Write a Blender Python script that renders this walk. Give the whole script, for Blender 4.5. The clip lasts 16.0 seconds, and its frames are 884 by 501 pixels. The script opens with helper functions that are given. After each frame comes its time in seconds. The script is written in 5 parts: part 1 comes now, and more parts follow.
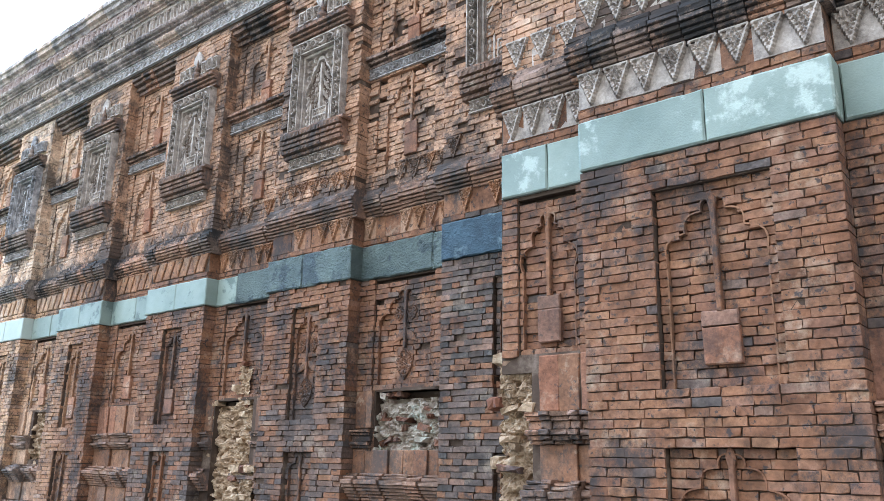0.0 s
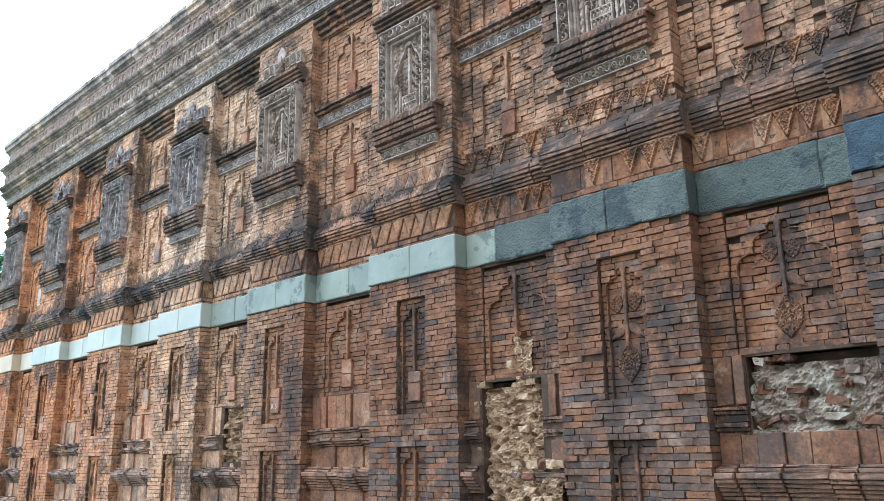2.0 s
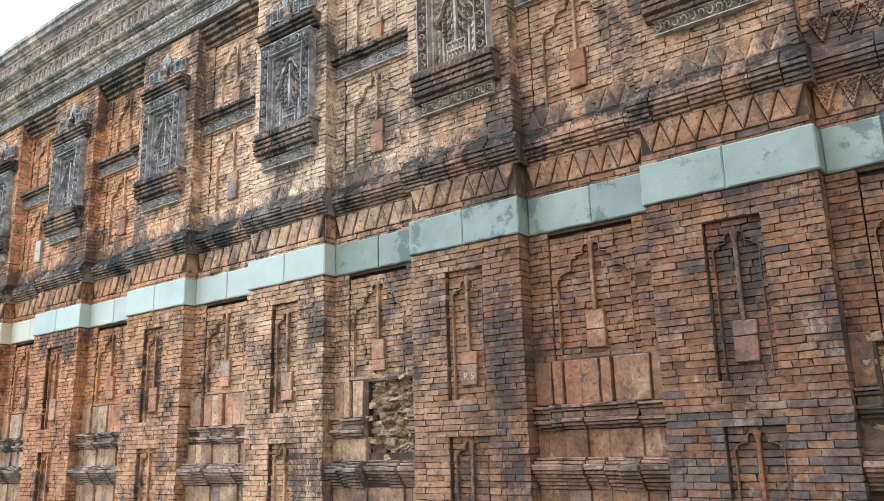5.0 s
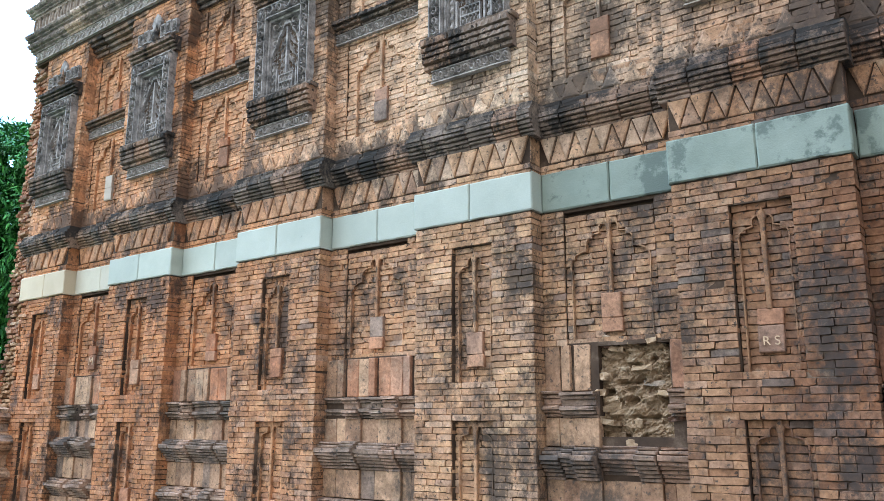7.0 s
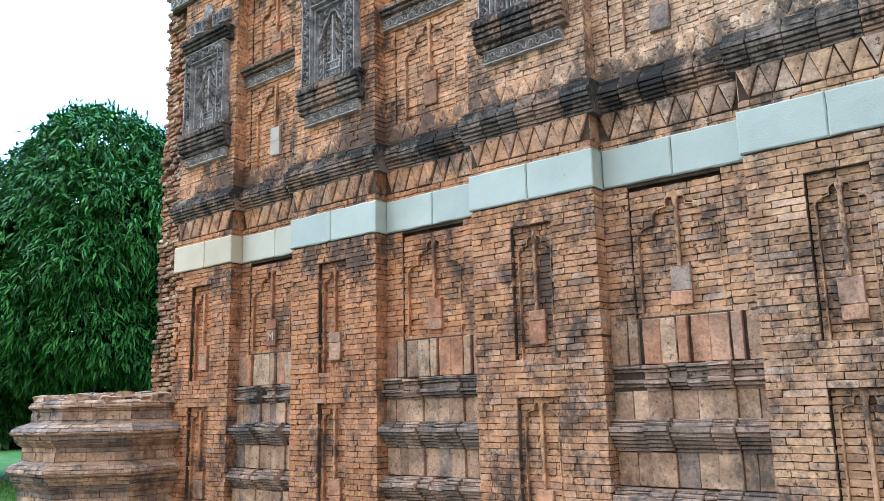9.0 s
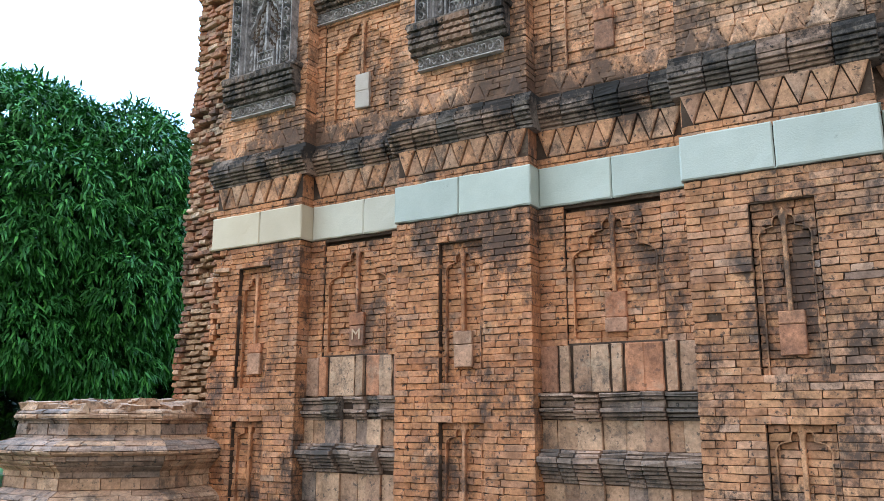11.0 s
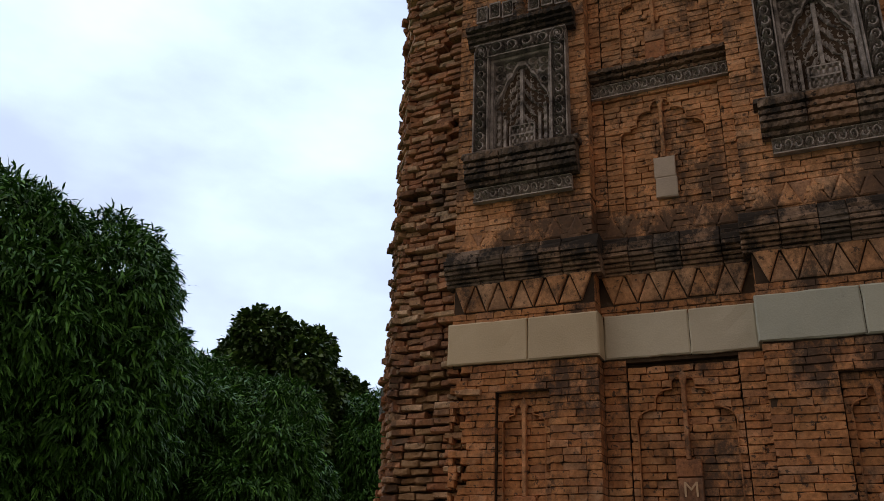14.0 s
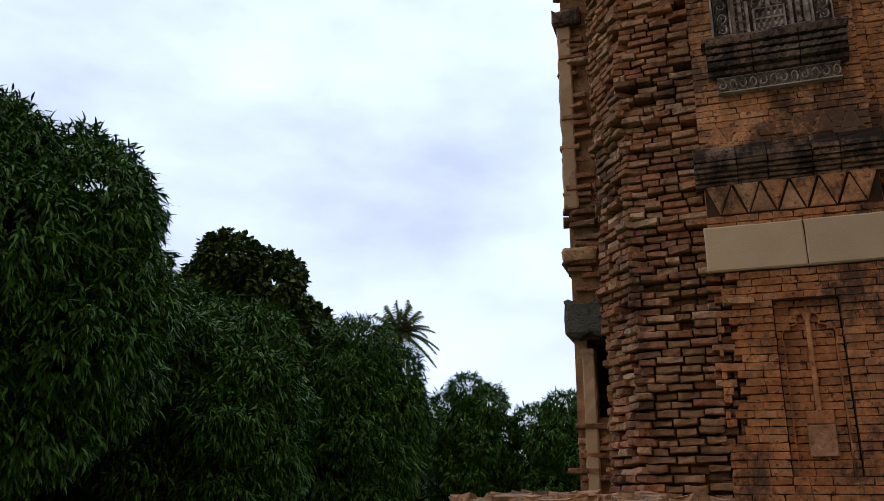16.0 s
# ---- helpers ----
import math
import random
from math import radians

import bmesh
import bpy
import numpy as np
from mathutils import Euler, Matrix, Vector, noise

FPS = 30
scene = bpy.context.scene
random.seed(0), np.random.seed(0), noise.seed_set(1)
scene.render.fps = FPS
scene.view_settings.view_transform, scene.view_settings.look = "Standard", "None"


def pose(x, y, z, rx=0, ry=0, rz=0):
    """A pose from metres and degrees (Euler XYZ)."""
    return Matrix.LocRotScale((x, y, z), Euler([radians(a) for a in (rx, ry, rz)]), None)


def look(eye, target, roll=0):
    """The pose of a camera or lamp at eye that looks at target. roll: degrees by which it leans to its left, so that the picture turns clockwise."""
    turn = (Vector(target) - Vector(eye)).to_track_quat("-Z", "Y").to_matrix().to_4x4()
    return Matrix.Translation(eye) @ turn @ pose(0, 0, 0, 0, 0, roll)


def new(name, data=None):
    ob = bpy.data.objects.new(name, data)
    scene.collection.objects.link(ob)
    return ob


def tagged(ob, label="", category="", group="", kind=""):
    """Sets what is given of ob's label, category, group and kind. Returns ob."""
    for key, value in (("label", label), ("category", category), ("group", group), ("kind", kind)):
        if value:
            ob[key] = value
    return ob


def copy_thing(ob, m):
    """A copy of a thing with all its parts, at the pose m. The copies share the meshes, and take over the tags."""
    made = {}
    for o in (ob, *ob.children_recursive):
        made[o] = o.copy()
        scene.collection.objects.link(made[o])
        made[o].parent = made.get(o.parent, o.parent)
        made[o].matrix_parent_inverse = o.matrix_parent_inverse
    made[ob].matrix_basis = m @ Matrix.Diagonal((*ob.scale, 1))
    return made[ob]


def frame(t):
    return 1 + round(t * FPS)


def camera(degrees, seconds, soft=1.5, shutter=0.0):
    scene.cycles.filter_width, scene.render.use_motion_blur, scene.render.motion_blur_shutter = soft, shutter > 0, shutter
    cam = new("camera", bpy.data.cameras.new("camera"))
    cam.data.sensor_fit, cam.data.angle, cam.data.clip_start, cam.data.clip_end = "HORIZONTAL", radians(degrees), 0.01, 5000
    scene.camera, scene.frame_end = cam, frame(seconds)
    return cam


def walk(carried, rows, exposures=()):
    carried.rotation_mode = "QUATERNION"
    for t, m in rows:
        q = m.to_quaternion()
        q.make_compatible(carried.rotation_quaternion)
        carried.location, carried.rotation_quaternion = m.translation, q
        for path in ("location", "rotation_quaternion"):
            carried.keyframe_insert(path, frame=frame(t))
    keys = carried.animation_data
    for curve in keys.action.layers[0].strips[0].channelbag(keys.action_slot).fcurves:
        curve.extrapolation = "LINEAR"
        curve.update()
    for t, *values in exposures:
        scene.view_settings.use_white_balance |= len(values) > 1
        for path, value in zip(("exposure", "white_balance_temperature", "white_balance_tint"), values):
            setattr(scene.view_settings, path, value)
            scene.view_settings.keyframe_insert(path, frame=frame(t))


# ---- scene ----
cam = camera(58.2, 16.0, soft=0.5)
PATH = [
    (0, (-0.154, 0.152, 1.595), (-1.371, 1.649, 2.123), 1.1),
    (0.5, (-0.648, 0.233, 1.589), (-1.903, 1.699, 2.113), -0.1),
    (1, (-1.122, 0.142, 1.579), (-2.416, 1.578, 2.093), -0.9),
    (1.5, (-1.601, 0.152, 1.567), (-2.906, 1.585, 2.062), -1.3),
    (2, (-2.028, 0.092, 1.603), (-3.363, 1.493, 2.109), -0.9),
    (2.5, (-2.46, 0.052, 1.595), (-3.774, 1.456, 2.141), -0.4),
    (3, (-2.919, 0.105, 1.629), (-4.204, 1.541, 2.165), -0.6),
    (3.5, (-3.363, 0.011, 1.623), (-4.642, 1.453, 2.154), -0.9),
    (3.7, (-3.529, -0.01, 1.608), (-4.806, 1.44, 2.124), -1.0),
    (5.8, (-5.294, 0.026, 1.631), (-6.424, 1.598, 2.132), -1.6),
    (6, (-5.472, 0.019, 1.647), (-6.617, 1.569, 2.181), -1.3),
    (6.5, (-5.895, 0.068, 1.631), (-7.055, 1.613, 2.147), -1.3),
    (7, (-6.338, 0.12, 1.646), (-7.495, 1.692, 2.079), 0.1),
    (7.5, (-6.745, 0.071, 1.651), (-7.894, 1.663, 2.036), 1.6),
    (8, (-7.187, 0.08, 1.655), (-8.349, 1.671, 2.0), 0.5),
    (8.5, (-7.6, 0.01, 1.68), (-8.815, 1.55, 2.072), -0.5),
    (9, (-7.994, -0.026, 1.635), (-9.216, 1.509, 2.022), -1.3),
    (9.5, (-8.411, -0.033, 1.654), (-9.618, 1.531, 1.966), -1.1),
    (9.7, (-8.581, -0.052, 1.665), (-9.784, 1.512, 1.992), -0.6),
    (11.8, (-10.489, 0.149, 1.756), (-11.317, 1.873, 2.341), 0.4),
    (12, (-10.632, 0.131, 1.78), (-11.416, 1.827, 2.494), 1.0),
    (12.5, (-11.003, 0.086, 1.821), (-11.717, 1.763, 2.645), 0.8),
    (13, (-11.36, 0.13, 1.782), (-12.149, 1.777, 2.599), 0.3),
    (13.5, (-11.744, 0.102, 1.777), (-12.574, 1.731, 2.589), 1.8),
    (14, (-12.133, 0.122, 1.763), (-12.908, 1.795, 2.538), 2.2),
    (14.5, (-12.516, 0.186, 1.82), (-13.159, 1.952, 2.504), -0.6),
    (15, (-12.924, 0.115, 1.789), (-13.551, 1.895, 2.45), -0.6),
    (15.5, (-13.336, 0.104, 1.735), (-13.998, 1.891, 2.342), 0.9),
    (16, (-13.71, 0.007, 1.755), (-14.331, 1.807, 2.366), 0.5),
]
EXPO = [(0, 0.36, 6450, 8), (1.5, 0.32, 6500, 8), (2.5, 0.08, 6950, 8), (3.5, 0.22, 7150, 9), (6.5, -0.02, 7000, 7), (8.5, -0.17, 6650, 7), (9.7, -0.14, 6900, 8), (11.8, -0.46, 7100, 10), (12.5, -1.14, 8300, 14), (13.0, -2.55, 10600, 23), (13.5, -2.6, 11400, 26), (14.5, -2.56, 11400, 31), (16, -2.6, 11400, 32)]
walk(cam, [(t, look(eye, target, roll)) for t, eye, target, roll in PATH], EXPO)

# ---- light: bright overcast sky with a soft, high sun ----
SUN_UP, SUN_AZ = 58.0, 215.0
world = bpy.data.worlds.new("sky")
scene.world = world
world.use_nodes = True
wn, wl = world.node_tree.nodes, world.node_tree.links
wn.clear()
w_out = wn.new("ShaderNodeOutputWorld")
w_bg = wn.new("ShaderNodeBackground")
w_sky = wn.new("ShaderNodeTexSky")
w_sky.sky_type, w_sky.sun_disc = "NISHITA", False
w_sky.sun_elevation, w_sky.sun_rotation = radians(SUN_UP), radians(SUN_AZ)
w_scale = wn.new("ShaderNodeMixRGB")
w_scale.blend_type = "MULTIPLY"
w_scale.inputs[0].default_value = 1.0
w_scale.inputs[2].default_value = (0.22, 0.22, 0.22, 1)
w_co = wn.new("ShaderNodeTexCoord")
w_map = wn.new("ShaderNodeMapping")
w_map.inputs["Scale"].default_value = (1.0, 1.0, 2.2)
w_noise = wn.new("ShaderNodeTexNoise")
w_noise.inputs["Scale"].default_value, w_noise.inputs["Detail"].default_value, w_noise.inputs["Roughness"].default_value = 2.3, 7.0, 0.5
w_ramp = wn.new("ShaderNodeValToRGB")
w_ramp.color_ramp.elements[0].position, w_ramp.color_ramp.elements[0].color = 0.38, (0.50, 0.50, 0.50, 1)
w_ramp.color_ramp.elements[1].position, w_ramp.color_ramp.elements[1].color = 0.66, (1.0, 1.0, 1.0, 1)
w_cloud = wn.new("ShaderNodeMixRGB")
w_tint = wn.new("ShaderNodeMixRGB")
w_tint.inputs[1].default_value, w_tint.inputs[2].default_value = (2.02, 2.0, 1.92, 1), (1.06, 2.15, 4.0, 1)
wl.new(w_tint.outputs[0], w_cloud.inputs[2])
wl.new(w_sky.outputs[0], w_scale.inputs[1])
wl.new(w_co.outputs["Generated"], w_map.inputs["Vector"])
wl.new(w_map.outputs[0], w_noise.inputs["Vector"])
wl.new(w_noise.outputs["Fac"], w_ramp.inputs[0])
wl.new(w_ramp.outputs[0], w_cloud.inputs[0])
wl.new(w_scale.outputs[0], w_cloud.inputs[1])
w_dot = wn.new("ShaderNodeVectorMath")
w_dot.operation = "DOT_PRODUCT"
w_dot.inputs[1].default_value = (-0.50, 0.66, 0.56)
w_glow = wn.new("ShaderNodeMapRange")
w_glow.inputs["From Min"].default_value, w_glow.inputs["From Max"].default_value = -0.6, 1.0
w_glow.inputs["To Min"].default_value, w_glow.inputs["To Max"].default_value = 0.80, 3.7
wl.new(w_co.outputs["Generated"], w_dot.inputs[0])
wl.new(w_dot.outputs["Value"], w_glow.inputs["Value"])
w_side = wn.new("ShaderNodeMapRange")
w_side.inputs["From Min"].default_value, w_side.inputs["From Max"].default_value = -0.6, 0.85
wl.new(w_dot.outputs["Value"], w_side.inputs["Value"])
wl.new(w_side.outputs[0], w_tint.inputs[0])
wl.new(w_glow.outputs[0], w_bg.inputs[1])
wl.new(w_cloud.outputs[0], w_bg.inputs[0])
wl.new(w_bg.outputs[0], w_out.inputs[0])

sun = new("sun", bpy.data.lights.new("sun", "SUN"))
sun.data.energy, sun.data.angle, sun.data.color = 1.1, radians(14), (1.0, 0.95, 0.88)
sun.matrix_world = look((-16, -1, 16), (-8, 3.6, 2))


# ---- materials ----
def material(name, rough=0.85, spec=0.3):
    m = bpy.data.materials.new(name)
    m.use_nodes = True
    n, l = m.node_tree.nodes, m.node_tree.links
    b = n["Principled BSDF"]
    b.inputs["Roughness"].default_value = rough
    b.inputs["Specular IOR Level"].default_value = spec
    return m, n, l, b


def ramp_node(n, stops):
    r = n.new("ShaderNodeValToRGB")
    e = r.color_ramp.elements
    while len(e) < len(stops):
        e.new(0.5)
    for el, (p, c) in zip(e, stops):
        el.position, el.color = p, (c, c, c, 1) if isinstance(c, (int, float)) else (*c, 1)
    return r


def noise_node(n, l, coord, scale, detail=4.0, rough=0.6, stretch=(1, 1, 1)):
    mp = n.new("ShaderNodeMapping")
    mp.inputs["Scale"].default_value = stretch
    t = n.new("ShaderNodeTexNoise")
    t.inputs["Scale"].default_value, t.inputs["Detail"].default_value, t.inputs["Roughness"].default_value = scale, detail, rough
    l.new(coord, mp.inputs["Vector"])
    l.new(mp.outputs[0], t.inputs["Vector"])
    return t.outputs["Fac"]


def mixed(n, l, fac, a, b, mode="MIX"):
    m = n.new("ShaderNodeMixRGB")
    m.blend_type = mode
    for s, v in ((0, fac), (1, a), (2, b)):
        if isinstance(v, (int, float)):
            m.inputs[s].default_value = v if s == 0 else (v, v, v, 1)
        elif isinstance(v, tuple):
            m.inputs[s].default_value = (*v, 1)
        else:
            l.new(v, m.inputs[s])
    return m.outputs[0]


def math_node(n, l, op, a, b=0.0):
    m = n.new("ShaderNodeMath")
    m.operation = op
    for s, v in ((0, a), (1, b)):
        if isinstance(v, (int, float)):
            m.inputs[s].default_value = v
        else:
            l.new(v, m.inputs[s])
    return m.outputs[0]


def relief(n, l, b, height, strength=0.5, distance=0.004):
    bp = n.new("ShaderNodeBump")
    bp.inputs["Strength"].default_value, bp.inputs["Distance"].default_value = strength, distance
    l.new(height, bp.inputs["Height"])
    l.new(bp.outputs[0], b.inputs["Normal"])


def place(n):
    return n.new("ShaderNodeNewGeometry")


def one_random(n, l):
    """One number for each piece, whether it is an object or an island."""
    g, o = n.new("ShaderNodeNewGeometry"), n.new("ShaderNodeObjectInfo")
    return math_node(n, l, "FRACT", math_node(n, l, "ADD", g.outputs["Random Per Island"], o.outputs["Random"]))


def brick_material(name, tones, lichen=0.55, lichen_colour=(0.035, 0.032, 0.03), pale=0.5, contrast=1.05, aged=(0.37, 0.265, 0.232), spread=0.0, warmth=0.0):
    m, n, l, b = material(name, 0.9, 0.2)
    pos = place(n).outputs["Position"]
    r = one_random(n, l)
    mean = [sum(c[k] for p, c in tones) / len(tones) for k in range(3)]
    base = ramp_node(n, [(p, tuple(max(0.02, mean[k] + contrast * (c[k] - mean[k])) for k in range(3))) for p, c in tones])
    base.color_ramp.interpolation = "LINEAR"
    l.new(r, base.inputs[0])
    colour = base.outputs[0]
    # redder towards the old end of the wall
    sx = n.new("ShaderNodeSeparateXYZ")
    l.new(pos, sx.inputs[0])
    red = n.new("ShaderNodeMapRange")
    red.inputs["From Min"].default_value, red.inputs["From Max"].default_value = -8.5, -6.6
    l.new(sx.outputs["X"], red.inputs["Value"])
    wob = noise_node(n, l, pos, 0.9, 3.0)
    amount = math_node(n, l, "MULTIPLY", red.outputs[0], math_node(n, l, "ADD", wob, 0.58))
    colour = mixed(n, l, math_node(n, l, "MINIMUM", amount, 0.9), colour, mixed(n, l, 1.0, colour, aged, "MULTIPLY"))
    warm = n.new("ShaderNodeMapRange")
    warm.inputs["From Min"].default_value, warm.inputs["From Max"].default_value = -8.5, -11.5
    l.new(sx.outputs["X"], warm.inputs["Value"])
    colour = mixed(n, l, math_node(n, l, "MULTIPLY", math_node(n, l, "MULTIPLY", warm.outputs[0], warmth), math_node(n, l, "ADD", wob, 0.4)), colour, mixed(n, l, 1.0, colour, (0.98, 0.635, 0.44), "MULTIPLY"))
    # grain and blotches within a brick
    fine = noise_node(n, l, pos, 60.0, 5.0, 0.7)
    colour = mixed(n, l, 1.0, colour, mixed(n, l, fine, (0.22, 0.22, 0.22), (1.85, 1.80, 1.75)), "MULTIPLY")
    mid = noise_node(n, l, pos, 9.0, 4.0, 0.65)
    mr = ramp_node(n, [(0.35, 0.55), (0.6, 1.22)])
    l.new(mid, mr.inputs[0])
    colour = mixed(n, l, 0.8, colour, mr.outputs[0], "MULTIPLY")
    # pale lime bloom
    lime = ramp_node(n, [(0.56, 0.0), (0.74, pale)])
    l.new(noise_node(n, l, pos, 5.5, 6.0, 0.75), lime.inputs[0])
    colour = mixed(n, l, lime.outputs[0], colour, (0.50, 0.37, 0.255))
    # black algae stains, longer than wide
    dark = ramp_node(n, [(0.658 - spread, 0.0), (0.758 - spread, lichen)])
    # algae gathers on the ledge over the cornice and on the wet upper piers
    ledge = n.new("ShaderNodeMapRange")
    ledge.inputs["From Min"].default_value, ledge.inputs["From Max"].default_value = 0.17, 0.0
    ledge.inputs["To Max"].default_value = 0.10
    l.new(math_node(n, l, "ABSOLUTE", math_node(n, l, "SUBTRACT", sx.outputs["Z"], 3.36)), ledge.inputs["Value"])
    pier_up = math_node(n, l, "MULTIPLY", math_node(n, l, "LESS_THAN", sx.outputs["Y"], 3.67), math_node(n, l, "GREATER_THAN", sx.outputs["Z"], 3.5))
    wet = math_node(n, l, "ADD", ledge.outputs[0], math_node(n, l, "MULTIPLY", pier_up, 0.03))
    l.new(math_node(n, l, "ADD", noise_node(n, l, pos, 2.8, 10.0, 0.78, (1.0, 1.0, 0.6)), math_node(n, l, "ADD", wet, math_node(n, l, "MULTIPLY", noise_node(n, l, pos, 38.0, 6.0, 0.85), 0.30))), dark.inputs[0])
    specks = ramp_node(n, [(0.59, 0.0), (0.64, 1.0)])
    l.new(noise_node(n, l, pos, 34.0, 4.0, 0.65), specks.inputs[0])
    stain = math_node(n, l, "MAXIMUM", dark.outputs[0], math_node(n, l, "MULTIPLY", specks.outputs[0], lichen))
    colour = mixed(n, l, stain, colour, lichen_colour)
    l.new(colour, b.inputs["Base Color"])
    h = math_node(n, l, "ADD", math_node(n, l, "MULTIPLY", fine, 0.6), mid)
    relief(n, l, b, h, 0.6, 0.006)
    return m


BRICK_TONES = [(0.0, (0.31, 0.163, 0.094)), (0.18, (0.49, 0.288, 0.16)), (0.36, (0.365, 0.193, 0.105)), (0.52, (0.562, 0.357, 0.205)), (0.66, (0.41, 0.232, 0.129)),
               (0.8, (0.533, 0.363, 0.253)), (0.93, (0.298, 0.166, 0.109)), (1.0, (0.40, 0.32, 0.26))]
BRICK = brick_material("weathered brick", BRICK_TONES, 0.84, spread=0.015, warmth=0.8, contrast=0.62)
UP_TONES = [(0.0, (0.46, 0.29, 0.185)), (0.2, (0.61, 0.43, 0.29)), (0.4, (0.53, 0.345, 0.225)), (0.6, (0.67, 0.50, 0.36)), (0.8, (0.57, 0.39, 0.265)), (0.95, (0.64, 0.52, 0.41)), (1.0, (0.27, 0.20, 0.165))]
BRICK_UP = brick_material("buff restored brick", UP_TONES, 0.80, contrast=0.65, aged=(0.60, 0.455, 0.385), spread=0.01, warmth=0.9)
SLATE = brick_material("slate-grey overburnt brick", [(0.0, (0.125, 0.102, 0.092)), (0.3, (0.26, 0.175, 0.13)), (0.55, (0.15, 0.125, 0.11)), (0.8, (0.33, 0.19, 0.125)), (1.0, (0.20, 0.155, 0.13))], 0.5, aged=(0.50, 0.45, 0.43))
SOOT = brick_material("soot-black old brick", [(0.0, (0.06, 0.048, 0.040)), (0.4, (0.14, 0.095, 0.074)), (0.7, (0.08, 0.066, 0.056)), (1.0, (0.25, 0.145, 0.10))], 0.7, aged=(0.9, 0.9, 0.9))
PLAQUE = brick_material("terracotta tile", [(0.0, (0.36, 0.19, 0.12)), (0.4, (0.46, 0.26, 0.165)), (0.75, (0.33, 0.21, 0.155)), (0.92, (0.40, 0.29, 0.22)), (1.0, (0.22, 0.18, 0.16))], 0.5, warmth=0.7, aged=(0.48, 0.36, 0.31))
TRIANGLE = brick_material("terracotta frieze tile", [(0.0, (0.44, 0.26, 0.155)), (0.35, (0.52, 0.33, 0.205)), (0.6, (0.40, 0.24, 0.15)), (0.85, (0.50, 0.37, 0.27)), (1.0, (0.33, 0.21, 0.15))], 0.8, warmth=0.6, contrast=0.8, aged=(0.58, 0.45, 0.38))
MOULD = brick_material("algae-stained moulding brick", [(0.0, (0.30, 0.19, 0.13)), (0.4, (0.12, 0.098, 0.082)), (0.75, (0.22, 0.17, 0.14)), (1.0, (0.33, 0.20, 0.135))], 0.93, (0.022, 0.021, 0.020), 0.5, spread=0.015, aged=(1.1, 0.9, 0.8))
MOULD_TOP = brick_material("grey weathered cornice brick", [(0.0, (0.46, 0.38, 0.34)), (0.35, (0.34, 0.29, 0.265)), (0.7, (0.60, 0.52, 0.47)), (1.0, (0.56, 0.42, 0.33))], 0.65, (0.06, 0.056, 0.055), 0.5, aged=(0.85, 0.80, 0.78))
PLINTH = brick_material("plinth moulding brick", [(0.0, (0.36, 0.21, 0.13)), (0.5, (0.44, 0.28, 0.18)), (1.0, (0.29, 0.17, 0.11))], 0.7, (0.05, 0.048, 0.045), 0.8, aged=(0.48, 0.37, 0.315))
PLINTH_DARK = brick_material("stained plinth brick", [(0.0, (0.30, 0.20, 0.15)), (0.5, (0.22, 0.16, 0.125)), (1.0, (0.34, 0.22, 0.16))], 0.8, (0.05, 0.047, 0.045), 0.6, spread=0.02, aged=(0.72, 0.58, 0.50))
RAW = brick_material("broken raw brick", [(0.0, (0.32, 0.16, 0.10)), (0.3, (0.42, 0.24, 0.15)), (0.6, (0.26, 0.15, 0.105)), (0.85, (0.46, 0.32, 0.215)), (1.0, (0.50, 0.41, 0.31))], 0.65, warmth=0.45)


def carved_material(name, dark, light):
    m, n, l, b = material(name, 0.85, 0.3)
    pos = place(n).outputs["Position"]
    pat = ramp_node(n, [(0.32, dark), (0.68, light)])
    l.new(noise_node(n, l, pos, 12.0, 6.0, 0.75), pat.inputs[0])
    fine = noise_node(n, l, pos, 90.0, 4.0, 0.7)
    col = mixed(n, l, 0.7, pat.outputs[0], mixed(n, l, fine, (0.5, 0.5, 0.5), (1.45, 1.45, 1.45)), "MULTIPLY")
    l.new(col, b.inputs["Base Color"])
    relief(n, l, b, fine, 0.5, 0.004)
    return m


CARVED_DARK = carved_material("algae-black carved terracotta", (0.05, 0.046, 0.044), (0.50, 0.45, 0.42))
CARVED_GREY = carved_material("lichen-grey carved terracotta", (0.13, 0.10, 0.08), (0.54, 0.44, 0.36))
CARVED_PALE = carved_material("pale carved frieze", (0.18, 0.155, 0.14), (0.58, 0.52, 0.48))


CARVED_PINK = carved_material("rosy weathered terracotta", (0.26, 0.18, 0.15), (0.56, 0.45, 0.40))


def mortar_material():
    m, n, l, b = material("lime mortar", 0.95, 0.1)
    pos = place(n).outputs["Position"]
    r = ramp_node(n, [(0.3, (0.032, 0.022, 0.017)), (0.55, (0.08, 0.052, 0.036)), (0.74, (0.24, 0.175, 0.13))])
    l.new(noise_node(n, l, pos, 4.0, 6.0, 0.7), r.inputs[0])
    l.new(r.outputs[0], b.inputs["Base Color"])
    relief(n, l, b, noise_node(n, l, pos, 120.0, 3.0), 0.6, 0.004)
    return m


MORTAR = mortar_material()


